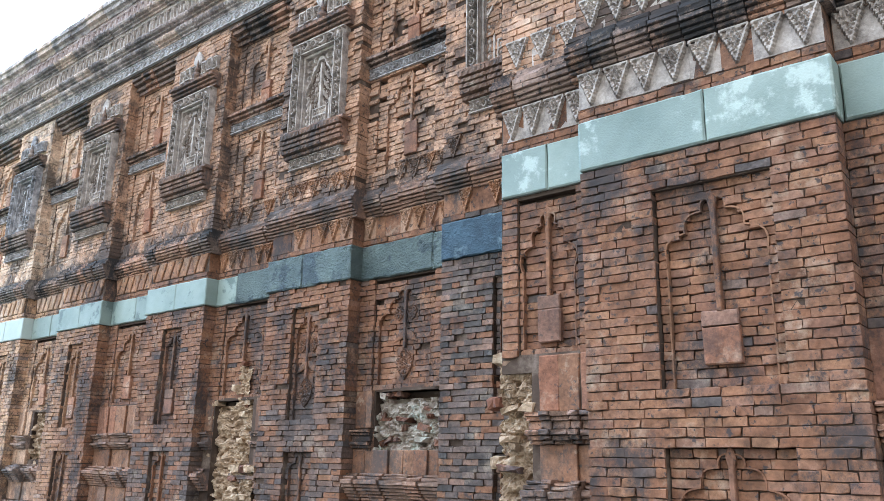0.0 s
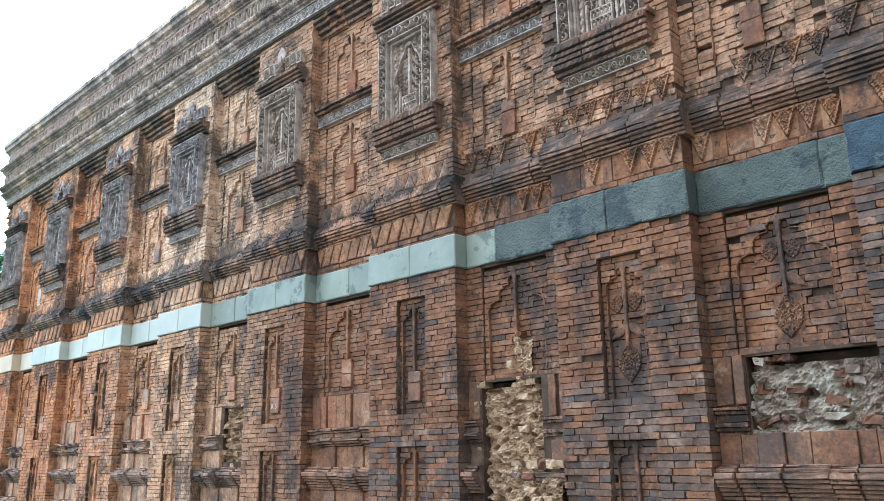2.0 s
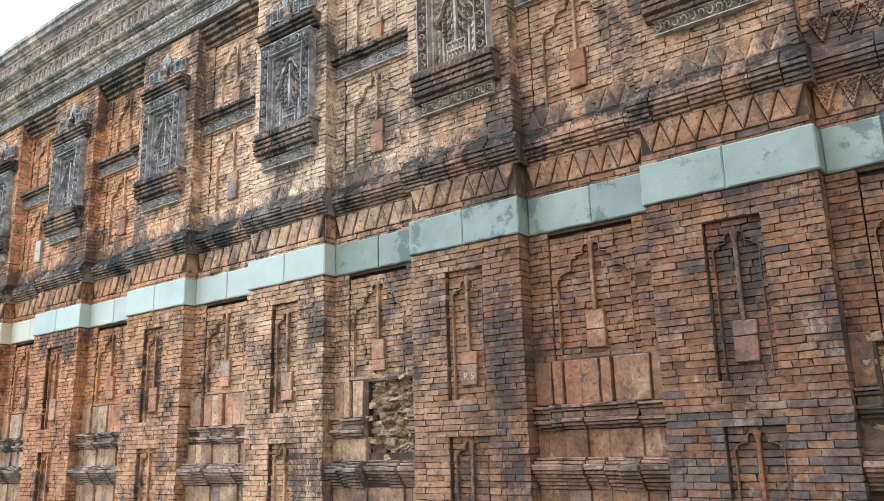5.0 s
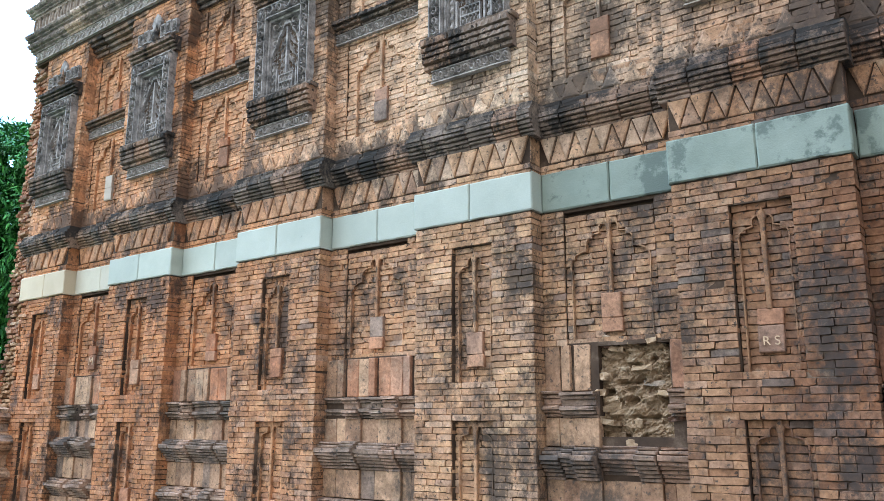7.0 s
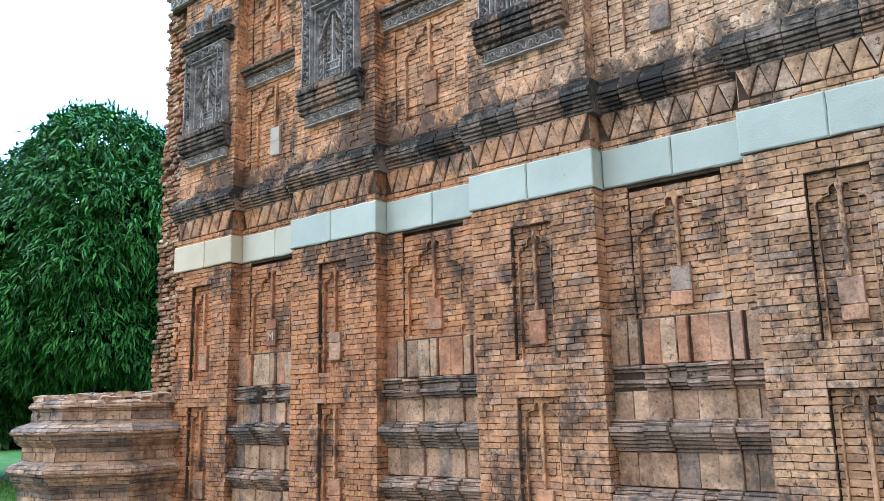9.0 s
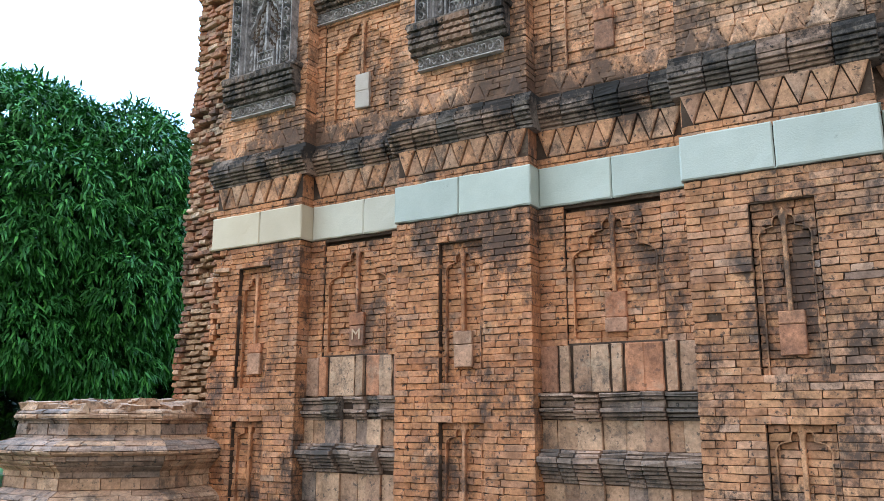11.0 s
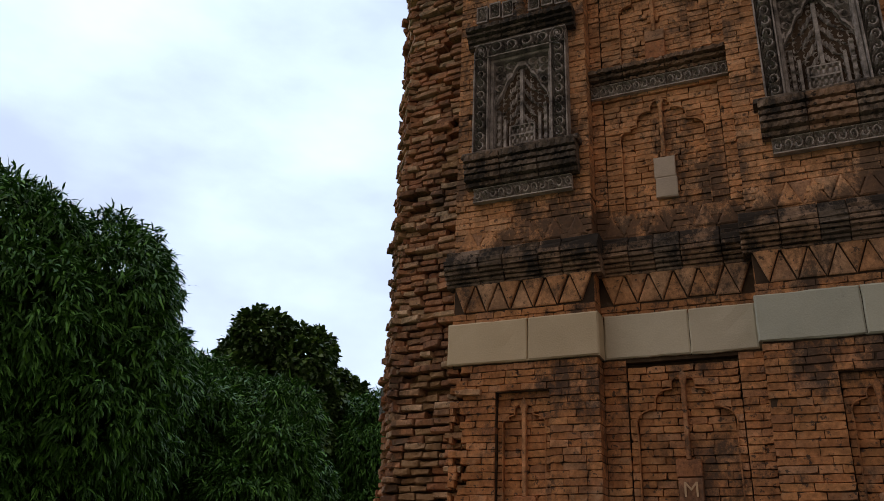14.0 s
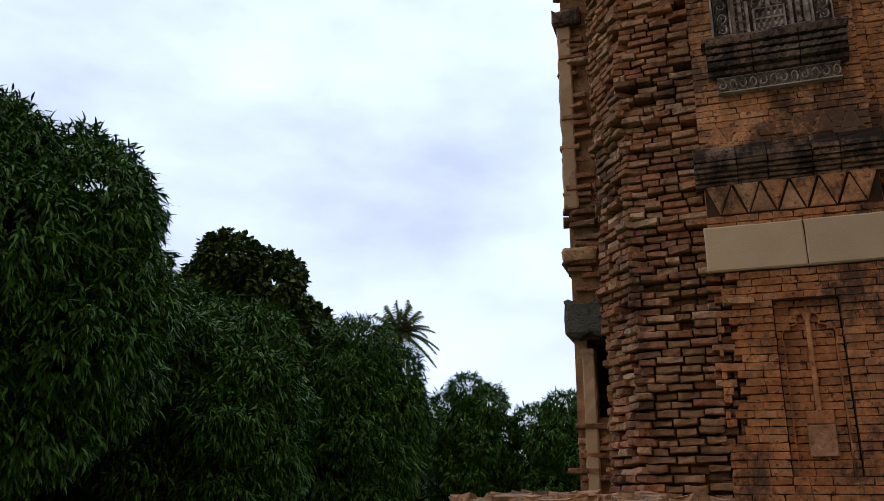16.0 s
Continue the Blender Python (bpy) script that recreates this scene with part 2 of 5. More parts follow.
def stone_material(name, a, c, stain, stain_from, scale=3.0, stain_amount=0.8, pits=0.0):
    m, n, l, b = material(name, 0.7, 0.35)
    pos = place(n).outputs["Position"]
    r = ramp_node(n, [(0.3, a), (0.7, c)])
    l.new(noise_node(n, l, pos, scale, 6.0, 0.6), r.inputs[0])
    s = ramp_node(n, [(stain_from, 0.0), (stain_from + 0.06, stain_amount)])
    l.new(noise_node(n, l, pos, 4.5, 8.0, 0.7), s.inputs[0])
    col = mixed(n, l, s.outputs[0], r.outputs[0], stain)
    fine = noise_node(n, l, pos, 130.0, 3.0, 0.7)
    tint = one_random(n, l)
    col = mixed(n, l, 0.5, col, mixed(n, l, tint, (0.8, 0.82, 0.84), (1.15, 1.14, 1.12)), "MULTIPLY")
    col = mixed(n, l, 0.35, col, mixed(n, l, fine, (0.6, 0.6, 0.6), (1.35, 1.35, 1.35)), "MULTIPLY")
    l.new(col, b.inputs["Base Color"])
    height = math_node(n, l, "ADD", fine, math_node(n, l, "MULTIPLY", noise_node(n, l, pos, 38.0, 5.0, 0.7), pits))
    relief(n, l, b, height, 0.4 + 0.15 * pits, 0.004 + 0.003 * pits)
    return m


BAND_NEW = stone_material("smooth grey-green cement slab", (0.366, 0.396, 0.336), (0.468, 0.494, 0.420), (0.204, 0.232, 0.198), 0.63)
BAND_WARM = stone_material("smooth beige cement slab", (0.49, 0.39, 0.265), (0.58, 0.475, 0.335), (0.30, 0.27, 0.22), 0.64)
BAND_CREAM = stone_material("smooth cream-grey cement slab", (0.46, 0.41, 0.315), (0.56, 0.51, 0.40), (0.28, 0.26, 0.20), 0.64)
BAND_MID = stone_material("stained grey-green cement slab", (0.169, 0.203, 0.166), (0.267, 0.302, 0.249), (0.089, 0.113, 0.095), 0.53)
BAND_OLD = stone_material("rough grey-green basalt", (0.057, 0.076, 0.065), (0.135, 0.160, 0.133), (0.032, 0.043, 0.046), 0.53, 5.0, pits=3.0)
BAND_PEEL = stone_material("cement slab with peeling limewash", (0.151, 0.184, 0.149), (0.250, 0.284, 0.232), (0.356, 0.387, 0.323), 0.54, 2.5, 1.0)
BAND_BLUE = stone_material("blue-black basalt", (0.016, 0.032, 0.044), (0.045, 0.080, 0.098), (0.11, 0.15, 0.15), 0.60, 8.0, pits=2.0)


def rubble_material(name, a, c, pale):
    m, n, l, b = material(name, 0.95, 0.1)
    pos = place(n).outputs["Position"]
    r = ramp_node(n, [(0.3, a), (0.55, c), (0.72, pale)])
    l.new(noise_node(n, l, pos, 11.0, 7.0, 0.7), r.inputs[0])
    tint = one_random(n, l)
    col = mixed(n, l, 0.6, r.outputs[0], mixed(n, l, tint, (0.6, 0.55, 0.5), (1.3, 1.25, 1.2)), "MULTIPLY")
    l.new(col, b.inputs["Base Color"])
    relief(n, l, b, noise_node(n, l, pos, 70.0, 6.0, 0.75), 0.9, 0.012)
    return m


RUBBLE_MUD = rubble_material("lime and mud core", (0.17, 0.105, 0.065), (0.42, 0.295, 0.19), (0.62, 0.50, 0.365))
CORNER_MUD = rubble_material("mud-smeared core", (0.17, 0.10, 0.06), (0.38, 0.225, 0.13), (0.54, 0.37, 0.24))
RUBBLE_LIME = rubble_material("lime-smeared core", (0.16, 0.10, 0.075), (0.33, 0.28, 0.22), (0.47, 0.54, 0.46))

PALE_TILE = stone_material("lime-washed tile", (0.44, 0.36, 0.29), (0.60, 0.51, 0.42), (0.30, 0.22, 0.17), 0.60)
PLASTER = stone_material("cream lime plaster", (0.44, 0.28, 0.17), (0.58, 0.40, 0.26), (0.28, 0.17, 0.11), 0.58)


def leaf_material(name, a, c, shine=0.45):
    m, n, l, b = material(name, 0.5, shine)
    r = ramp_node(n, [(0.0, a), (0.75, c), (1.0, (c[0] * 1.7, c[1] * 1.5, c[2] * 1.2))])
    l.new(one_random(n, l), r.inputs[0])
    pos = place(n).outputs["Position"]
    big = noise_node(n, l, pos, 0.7, 3.0)
    col = mixed(n, l, 0.6, r.outputs[0], mixed(n, l, big, (0.5, 0.5, 0.5), (1.45, 1.4, 1.3)), "MULTIPLY")
    l.new(col, b.inputs["Base Color"])
    return m


LEAF_MANGO = leaf_material("mango leaf", (0.011, 0.055, 0.014), (0.050, 0.205, 0.050), 0.14)
LEAF_BROAD = leaf_material("broad dark leaf", (0.026, 0.075, 0.024), (0.065, 0.16, 0.045), 0.3)
LEAF_PALM = leaf_material("palm frond", (0.17, 0.25, 0.13), (0.32, 0.42, 0.25))


def bark_material():
    m, n, l, b = material("bark", 0.95, 0.1)
    pos = place(n).outputs["Position"]
    r = ramp_node(n, [(0.3, (0.045, 0.035, 0.026)), (0.7, (0.13, 0.105, 0.08))])
    f = noise_node(n, l, pos, 8.0, 6.0, 0.7, (1, 1, 0.25))
    l.new(f, r.inputs[0])
    l.new(r.outputs[0], b.inputs["Base Color"])
    relief(n, l, b, f, 0.9, 0.02)
    return m


BARK = bark_material()


def ground_material():
    m, n, l, b = material("grass and earth", 0.95, 0.1)
    pos = place(n).outputs["Position"]
    r = ramp_node(n, [(0.3, (0.030, 0.065, 0.018)), (0.6, (0.07, 0.15, 0.03)), (0.8, (0.11, 0.20, 0.05))])
    l.new(noise_node(n, l, pos, 1.6, 8.0, 0.7), r.inputs[0])
    e = ramp_node(n, [(0.55, 0.0), (0.66, 0.8)])
    l.new(noise_node(n, l, pos, 0.5, 5.0, 0.6), e.inputs[0])
    sx = n.new("ShaderNodeSeparateXYZ")
    l.new(pos, sx.inputs[0])
    bare = n.new("ShaderNodeMapRange")
    bare.inputs["From Min"].default_value, bare.inputs["From Max"].default_value = -16.5, -14.0
    l.new(sx.outputs["X"], bare.inputs["Value"])
    soil = ramp_node(n, [(0.3, (0.095, 0.08, 0.065)), (0.7, (0.18, 0.155, 0.125))])
    l.new(noise_node(n, l, pos, 2.5, 7.0, 0.7), soil.inputs[0])
    col = mixed(n, l, math_node(n, l, "MAXIMUM", math_node(n, l, "MULTIPLY", e.outputs[0], 0.5), bare.outputs[0]), r.outputs[0], soil.outputs[0])
    l.new(col, b.inputs["Base Color"])
    relief(n, l, b, noise_node(n, l, pos, 30.0, 5.0), 0.8, 0.03)
    return m


GROUND = ground_material()
GRASS = leaf_material("grass blade", (0.04, 0.10, 0.02), (0.10, 0.21, 0.045), 0.2)


# ---- building helpers ----
rng = np.random.default_rng(7)


def mesh_of(name, verts, faces, mat, smooth=False):
    me = bpy.data.meshes.new(name)
    me.from_pydata([tuple(map(float, v)) for v in verts], [], [tuple(map(int, f)) for f in faces])
    me.materials.append(mat)
    if smooth:
        me.polygons.foreach_set("use_smooth", [True] * len(me.polygons))
    me.update()
    return me


def put(name, me, parent=None, at=(0, 0, 0), label="", turn=0.0, scale=None):
    ob = new(name, me)
    ob.location = at
    if turn:
        ob.rotation_euler = (0, 0, turn)
    if scale:
        ob.scale = scale
    if parent is not None:
        ob.parent = parent
    if label:
        ob["label"] = label
    return ob


def part(name, bm, mat, parent, label="", at=(0, 0, 0)):
    me = bpy.data.meshes.new(name)
    bm.to_mesh(me)
    bm.free()
    me.materials.append(mat)
    return put(name, me, parent, at, label)


def thing(name, label, category, at=(0, 0, 0), group="", kind=""):
    return tagged(put(name, None, None, at), label, category, group, kind)


def slab_block(name, w, h, d, mat, wobble=0.002, edge=0.006, seed=0):
    """A worn block: front face at y = 0, centred in x, from z = 0 up, with softened front edges."""
    g = np.random.default_rng(seed)
    nx, nz = max(2, int(w / 0.05)), max(2, int(h / 0.05))
    xs = np.r_[-w / 2, np.linspace(-w / 2 + edge, w / 2 - edge, nx), w / 2]
    zs = np.r_[0, np.linspace(edge, h - edge, nz), h]
    verts, faces = [], []
    for j, z in enumerate(zs):
        for i, x in enumerate(xs):
            rim = i in (0, len(xs) - 1) or j in (0, len(zs) - 1)
            verts.append((x + g.normal(0, wobble) * rim, (edge * 0.8 if rim else 0) + g.normal(0, wobble * 0.6), z + g.normal(0, wobble) * rim))
    W = len(xs)
    for j in range(len(zs) - 1):
        for i in range(W - 1):
            a = j * W + i
            faces.append((a, a + 1, a + W + 1, a + W))
    ring = [i for i in range(W)] + [j * W + W - 1 for j in range(1, len(zs))] + [(len(zs) - 1) * W + i for i in range(W - 2, -1, -1)] + [j * W for j in range(len(zs) - 2, 0, -1)]
    k = len(verts)
    for r in ring:
        verts.append((verts[r][0], d, verts[r][2]))
    for q in range(len(ring)):
        p = (q + 1) % len(ring)
        faces.append((ring[p], ring[q], k + q, k + p))
    faces.append(tuple(range(k, k + len(ring))))
    return mesh_of(name, verts, faces, mat)


def strip_mesh(name, profile, length, mat, seed=0, wobble=0.0015, bead=0.0):
    """A moulding piece: profile of (out, z) drawn along x for the length, centred, closed at both ends; out is towards -y."""
    g = np.random.default_rng(seed)
    n = len(profile)
    verts, faces = [], []
    steps = max(2, int(length / 0.011)) if bead else max(2, int(length / 0.06))
    stations = np.r_[-length / 2, np.linspace(-length / 2 + 0.004, length / 2 - 0.004, steps), length / 2]
    last = len(stations) - 1
    top = max(o for o, z in profile)
    for s, x in enumerate(stations):
        shrink = 0.004 if s in (0, last) else 0.0
        for i, (o, z) in enumerate(profile):
            cut = bead * ((s // 2 + i // 3) % 2) if bead and o > 0.3 * top and i % 3 else 0.0
            verts.append((x, -(o - shrink - cut) + g.normal(0, wobble), z + g.normal(0, wobble * 0.6)))
    back = 0.10
    for s in range(last):
        for i in range(n - 1):
            a = s * n + i
            faces.append((a, a + n, a + n + 1, a + 1))
    k = len(verts)
    z0, z1 = profile[0][1], profile[-1][1]
    for x in stations:
        verts += [(x, back, z0), (x, back, z1)]
    for s in range(last):
        a = s * n
        faces.append((a, k + 2 * s, k + 2 * s + 2, a + n))
        b = s * n + n - 1
        faces.append((b, b + n, k + 2 * s + 3, k + 2 * s + 1))
    faces.append(tuple(range(0, n)) + (k + 1, k))
    faces.append(tuple(range((last + 1) * n - 1, last * n - 1, -1)) + (k + 2 * last, k + 2 * last + 1))
    return mesh_of(name, verts, faces, mat)


def height_mesh(name, w, h, nx, nz, fn, depth, mat, back=0.02):
    """A carved slab: front relief of the height function fn(u, v), 0 to 1, over its width and height; centred in x, z from 0."""
    u, v = np.meshgrid(np.linspace(0, 1, nx), np.linspace(0, 1, nz))
    f = np.clip(fn(u, v), 0, 1)
    X, Y, Z = (u - 0.5) * w, -depth * f, v * h
    verts = np.stack([X.ravel(), Y.ravel(), Z.ravel()], 1).tolist()
    faces = []
    for j in range(nz - 1):
        for i in range(nx - 1):
            a = j * nx + i
            faces.append((a, a + 1, a + nx + 1, a + nx))
    ring = list(range(nx)) + [j * nx + nx - 1 for j in range(1, nz)] + [(nz - 1) * nx + i for i in range(nx - 2, -1, -1)] + [j * nx for j in range(nz - 2, 0, -1)]
    k = len(verts)
    for r in ring:
        verts.append((verts[r][0], back, verts[r][2]))
    for q in range(len(ring)):
        p = (q + 1) % len(ring)
        faces.append((ring[p], ring[q], k + q, k + p))
    return mesh_of(name, verts, faces, mat)


def holed_sheet(name, x0, x1, z0, z1, y, yb, holes, mat):
    """A wall sheet in the plane y with rectangular holes, whose edges and rim run back to yb."""
    xs = sorted({x0, x1, *[min(max(v, x0), x1) for h in holes for v in h[:2]]})
    zs = sorted({z0, z1, *[min(max(v, z0), z1) for h in holes for v in h[2:4]]})
    solid = {}
    for i in range(len(xs) - 1):
        for j in range(len(zs) - 1):
            cx, cz = (xs[i] + xs[i + 1]) / 2, (zs[j] + zs[j + 1]) / 2
            solid[i, j] = not any(h[0] < cx < h[1] and h[2] < cz < h[3] for h in holes)
    verts, faces = [], []

    def quad(*p):
        k = len(verts)
        verts.extend(p)
        faces.append((k, k + 1, k + 2, k + 3))
    for (i, j), s in solid.items():
        if not s:
            continue
        a, b, c, d = xs[i], xs[i + 1], zs[j], zs[j + 1]
        quad((a, y, c), (b, y, c), (b, y, d), (a, y, d))
        if not solid.get((i - 1, j)):
            quad((a, yb, c), (a, y, c), (a, y, d), (a, yb, d))
        if not solid.get((i + 1, j)):
            quad((b, y, c), (b, yb, c), (b, yb, d), (b, y, d))
        if not solid.get((i, j - 1)):
            quad((a, yb, c), (b, yb, c), (b, y, c), (a, y, c))
        if not solid.get((i, j + 1)):
            quad((a, y, d), (b, y, d), (b, yb, d), (a, yb, d))
    return mesh_of(name, verts, faces, mat)


# ---- bricks: gathered section by section, set at the end of the file ----
COURSE = 0.0335
BRICKS = []


def lay(parent, x0, x1, z0, z1, y, holes=(), arch=None, inside=False, singles=(1.0, 2.76), rough=0.0, mat=None):
    """Courses of bricks over a rectangle in the plane y, around holes; arch(z) gives a half width about its centre that is left out, or with inside kept."""
    ruined = x0 > -4.7 and y > 3
    if x0 > -4.9:
        rough = max(rough, 0.009 if ruined else 0.002)
    first = math.ceil((z0 - 0.012) / COURSE)
    last = int((z1 + 0.012) / COURSE)
    for c in range(first, last):
        za, zb = c * COURSE, (c + 1) * COURSE
        zm = (za + zb) / 2
        spans = [(x0, x1)]
        cuts = [(h[0] + (0.07 * rng.random() if len(h) > 4 else 0), h[1] - (0.07 * rng.random() if len(h) > 4 else 0)) for h in holes if h[2] < zm < h[3]]
        if arch:
            cx, half = arch[0], arch[1](zm)
            if inside:
                if half <= 0.01:
                    continue
                spans = [(max(x0, cx - half), min(x1, cx + half))]
            elif half > 0:
                cuts.append((cx - half, cx + half))
        for a, b in cuts:
            spans = [s for p, q in spans for s in ((p, min(q, a)), (max(p, b), q)) if s[1] - s[0] > 0.012]
        for a, b in spans:
            x = a
            turn = (0.055 if c % 2 else 0.0) + 0.03 * rng.random()
            step = turn if 0.03 < turn < b - a else 0.0
            while x < b - 0.008:
                w = step or rng.choice((0.06, 0.085, 0.105, 0.125, 0.15), p=(0.12, 0.23, 0.3, 0.23, 0.12))
                step = 0.0
                if b - (x + w) < 0.03:
                    w = b - x
                w = min(w, b - x)
                if w > 0.18:
                    w = w / 2
                if ruined and rng.random() < (0.09 if za > 3.3 else 0.03):
                    x += w
                    continue
                loose = rough * (1.5 if ruined and za > 3.3 else 1.0)
                BRICKS.append((parent, x, x + w, za, y + rng.normal(0, 0.0025) - loose * rng.random(), singles[0] < zm < singles[1], mat or (BRICK_UP if za > 3.34 else BRICK)))
                x += w


def arch_curve(w, spring, apex, base, lobes=3):
    """Half of a cusped arch as (x, z) points, from the foot of the jamb to the apex; x from w to 0."""
    h = apex - spring
    nodes = [(w, spring), (0.60 * w, spring + 0.46 * h), (0.24 * w, spring + 0.78 * h), (0.0, apex)] if lobes == 3 else [(w, spring), (0.42 * w, spring + 0.62 * h), (0.0, apex)]
    pts = [(w, base), (w, spring)]
    for (ax, az), (bx, bz) in zip(nodes, nodes[1:]):
        for k in range(1, 7):
            t = k / 6
            bulge = 0.34 * math.sin(math.pi * t)
            dx, dz = bx - ax, bz - az
            pts.append((ax + dx * t + dz * bulge * 0.9, az + dz * t - dx * bulge * 0.9))
    return pts


def arch_width(pts):
    def at(z):
        if z < pts[0][1] or z > pts[-1][1]:
            return 0.0
        for (ax, az), (bx, bz) in zip(pts, pts[1:]):
            if az <= z <= bz and bz > az:
                return max(0.0, ax + (bx - ax) * (z - az) / (bz - az))
        return 0.0
    return at


def rib_mesh(name, pts, width, proud, mat):
    """A raised band along the whole arch, both halves."""
    line = [(-x, z) for x, z in pts] + [(x, z) for x, z in reversed(pts)][1:]
    n = len(line)
    verts, faces = [], []
    for i, (x, z) in enumerate(line):
        a, b = line[max(0, i - 1)], line[min(n - 1, i + 1)]
        dx, dz = b[0] - a[0], b[1] - a[1]
        q = math.hypot(dx, dz) or 1
        nx, nz = -dz / q, dx / q
        for s, o in ((0, 0.02), (0, -proud), (1, -proud), (1, 0.02)):
            verts.append((x + nx * width * s, o, z + nz * width * s))
    for i in range(n - 1):
        a = 4 * i
        for k in range(3):
            faces.append((a + k, a + k + 1, a + 5 + k, a + 4 + k))
    return mesh_of(name, verts, faces, mat)


def leaf_finial(name, w, h, stem_w, stem_len, proud, mat):
    """A pointed leaf with a rod hanging below it, in relief."""
    out = [(-stem_w / 2, -stem_len), (stem_w / 2, -stem_len), (stem_w / 2, -0.01), (w / 2, h * 0.35), (w * 0.36, h * 0.65), (0, h), (-w * 0.36, h * 0.65), (-w / 2, h * 0.35), (-stem_w / 2, -0.01)]
    n = len(out)
    verts = [(x, 0.02, z) for x, z in out] + [(x, -proud * 0.7, z) for x, z in out] + [(x * 0.65, -proud, z - (0.0 if z < 0 else (z - h * 0.4) * 0.2)) for x, z in out]
    faces = []
    for i in range(n):
        j = (i + 1) % n
        faces += [(i, j, n + j, n + i), (n + i, n + j, 2 * n + j, 2 * n + i)]
    faces.append(tuple(range(2 * n, 3 * n)))
    return mesh_of(name, verts, faces, mat)


# ---- the facade: piers and recesses ----
FRONT, BACK, DEEP = 3.62, 3.72, 3.86
PIERS = [(-13.68, -12.95), (-12.25, -11.44), (-10.67, -9.875), (-9.10, -8.335), (-7.585, -6.82), (-6.08, -5.28), (-4.53, -3.72), (-2.97, -1.98)]
RECESSES = [(PIERS[i][1], PIERS[i + 1][0]) for i in range(len(PIERS) - 1)]
WALL_TOP = 5.14

ground_mesh = bpy.data.meshes.new("ground")
bm = bmesh.new()
bmesh.ops.create_grid(bm, x_segments=60, y_segments=60, size=400)
for v in bm.verts:
    v.co.z = -0.02
bm.to_mesh(ground_mesh)
bm.free()
ground_mesh.materials.append(GROUND)
tagged(put("ground", ground_mesh), "flat grassy ground with bare earth patches", "ground", kind="structure")

core = bmesh.new()
for x0, x1, y0, y1, z0, z1 in ((-13.66, -1.9, DEEP - 0.02, 9.0, -0.1, 6.0), (-14.25, -13.6, 4.55, 9.0, -0.1, 6.0), (-14.44, -14.2, 4.9, 9.0, -0.1, 5.15)):
    bmesh.ops.create_cube(core, size=1, matrix=Matrix.Translation(((x0 + x1) / 2, (y0 + y1) / 2, (z0 + z1) / 2)) @ Matrix.Diagonal((x1 - x0, y1 - y0, z1 - z0, 1)))
core_mesh = bpy.data.meshes.new("wall_core")
core.to_mesh(core_mesh)
core.free()
core_mesh.materials.append(MORTAR)
tagged(put("wall_core", core_mesh), "brick and lime core of the old building", "wall", kind="structure")

HOOD = [(0.0, 0.0), (0.02, 0.0), (0.022, 0.018), (0.010, 0.020), (0.010, 0.026), (0.036, 0.028), (0.038, 0.044), (0.024, 0.046), (0.024, 0.052), (0.056, 0.055), (0.058, 0.070), (0.042, 0.072), (0.042, 0.078), (0.076, 0.082), (0.078, 0.106), (0.06, 0.114), (0.0, 0.118)]
SILL = [(0.0, 0.0), (0.028, 0.002), (0.030, 0.020), (0.016, 0.022), (0.016, 0.030), (0.052, 0.034), (0.056, 0.056), (0.034, 0.058), (0.034, 0.066), (0.058, 0.068), (0.062, 0.090), (0.040, 0.092), (0.040, 0.100), (0.066, 0.102), (0.068, 0.122), (0.046, 0.124), (0.046, 0.134), (0.074, 0.137), (0.076, 0.168), (0.0, 0.172)]
MID = [(0.0, 0.0), (0.03, 0.0), (0.03, 0.016), (0.014, 0.018), (0.014, 0.024), (0.05, 0.026), (0.05, 0.042), (0.032, 0.044), (0.032, 0.050), (0.070, 0.052), (0.072, 0.074), (0.05, 0.084), (0.0, 0.09)]
LINTEL = [(0.0, 0.0), (0.02, 0.0), (0.02, 0.03), (0.008, 0.032), (0.008, 0.040), (0.045, 0.042), (0.045, 0.070), (0.028, 0.072), (0.028, 0.080), (0.078, 0.084), (0.08, 0.11), (0.06, 0.112), (0.06, 0.118), (0.1, 0.120), (0.1, 0.15), (0.0, 0.155)]


def stepped(layers, groove=0.0035):
    """A profile of thin projecting courses (out, height) with a groove between each."""
    prof, z = [(0.0, 0.0)], 0.0
    for k, (out, h) in enumerate(layers):
        prof += [(out - 0.002, z), (out, z + 0.003), (out, z + h - 0.003), (out - 0.002, z + h)]
        z += h
        if k < len(layers) - 1:
            low = max(0.0, min(out, layers[k + 1][0]) - 0.014)
            prof += [(low, z + 0.0005), (low, z + groove)]
            z += groove
    return [*prof, (0.0, z)]


CORNICE = stepped([(0.010, 0.016), (0.022, 0.016), (0.036, 0.017), (0.050, 0.018), (0.062, 0.022), (0.066, 0.026), (0.044, 0.026), (0.026, 0.026)], 0.003)
M_ONE = stepped([(0.018, 0.013), (0.040, 0.015), (0.056, 0.018), (0.030, 0.030), (0.044, 0.014), (0.058, 0.016)])
M_TWO = stepped([(0.020, 0.016), (0.034, 0.015), (0.050, 0.015), (0.066, 0.015), (0.082, 0.016), (0.094, 0.024), (0.066, 0.015), (0.044, 0.013)])
M_THREE = stepped([(0.018, 0.016), (0.036, 0.015), (0.054, 0.015), (0.074, 0.016), (0.094, 0.024), (0.072, 0.015), (0.050, 0.013)])


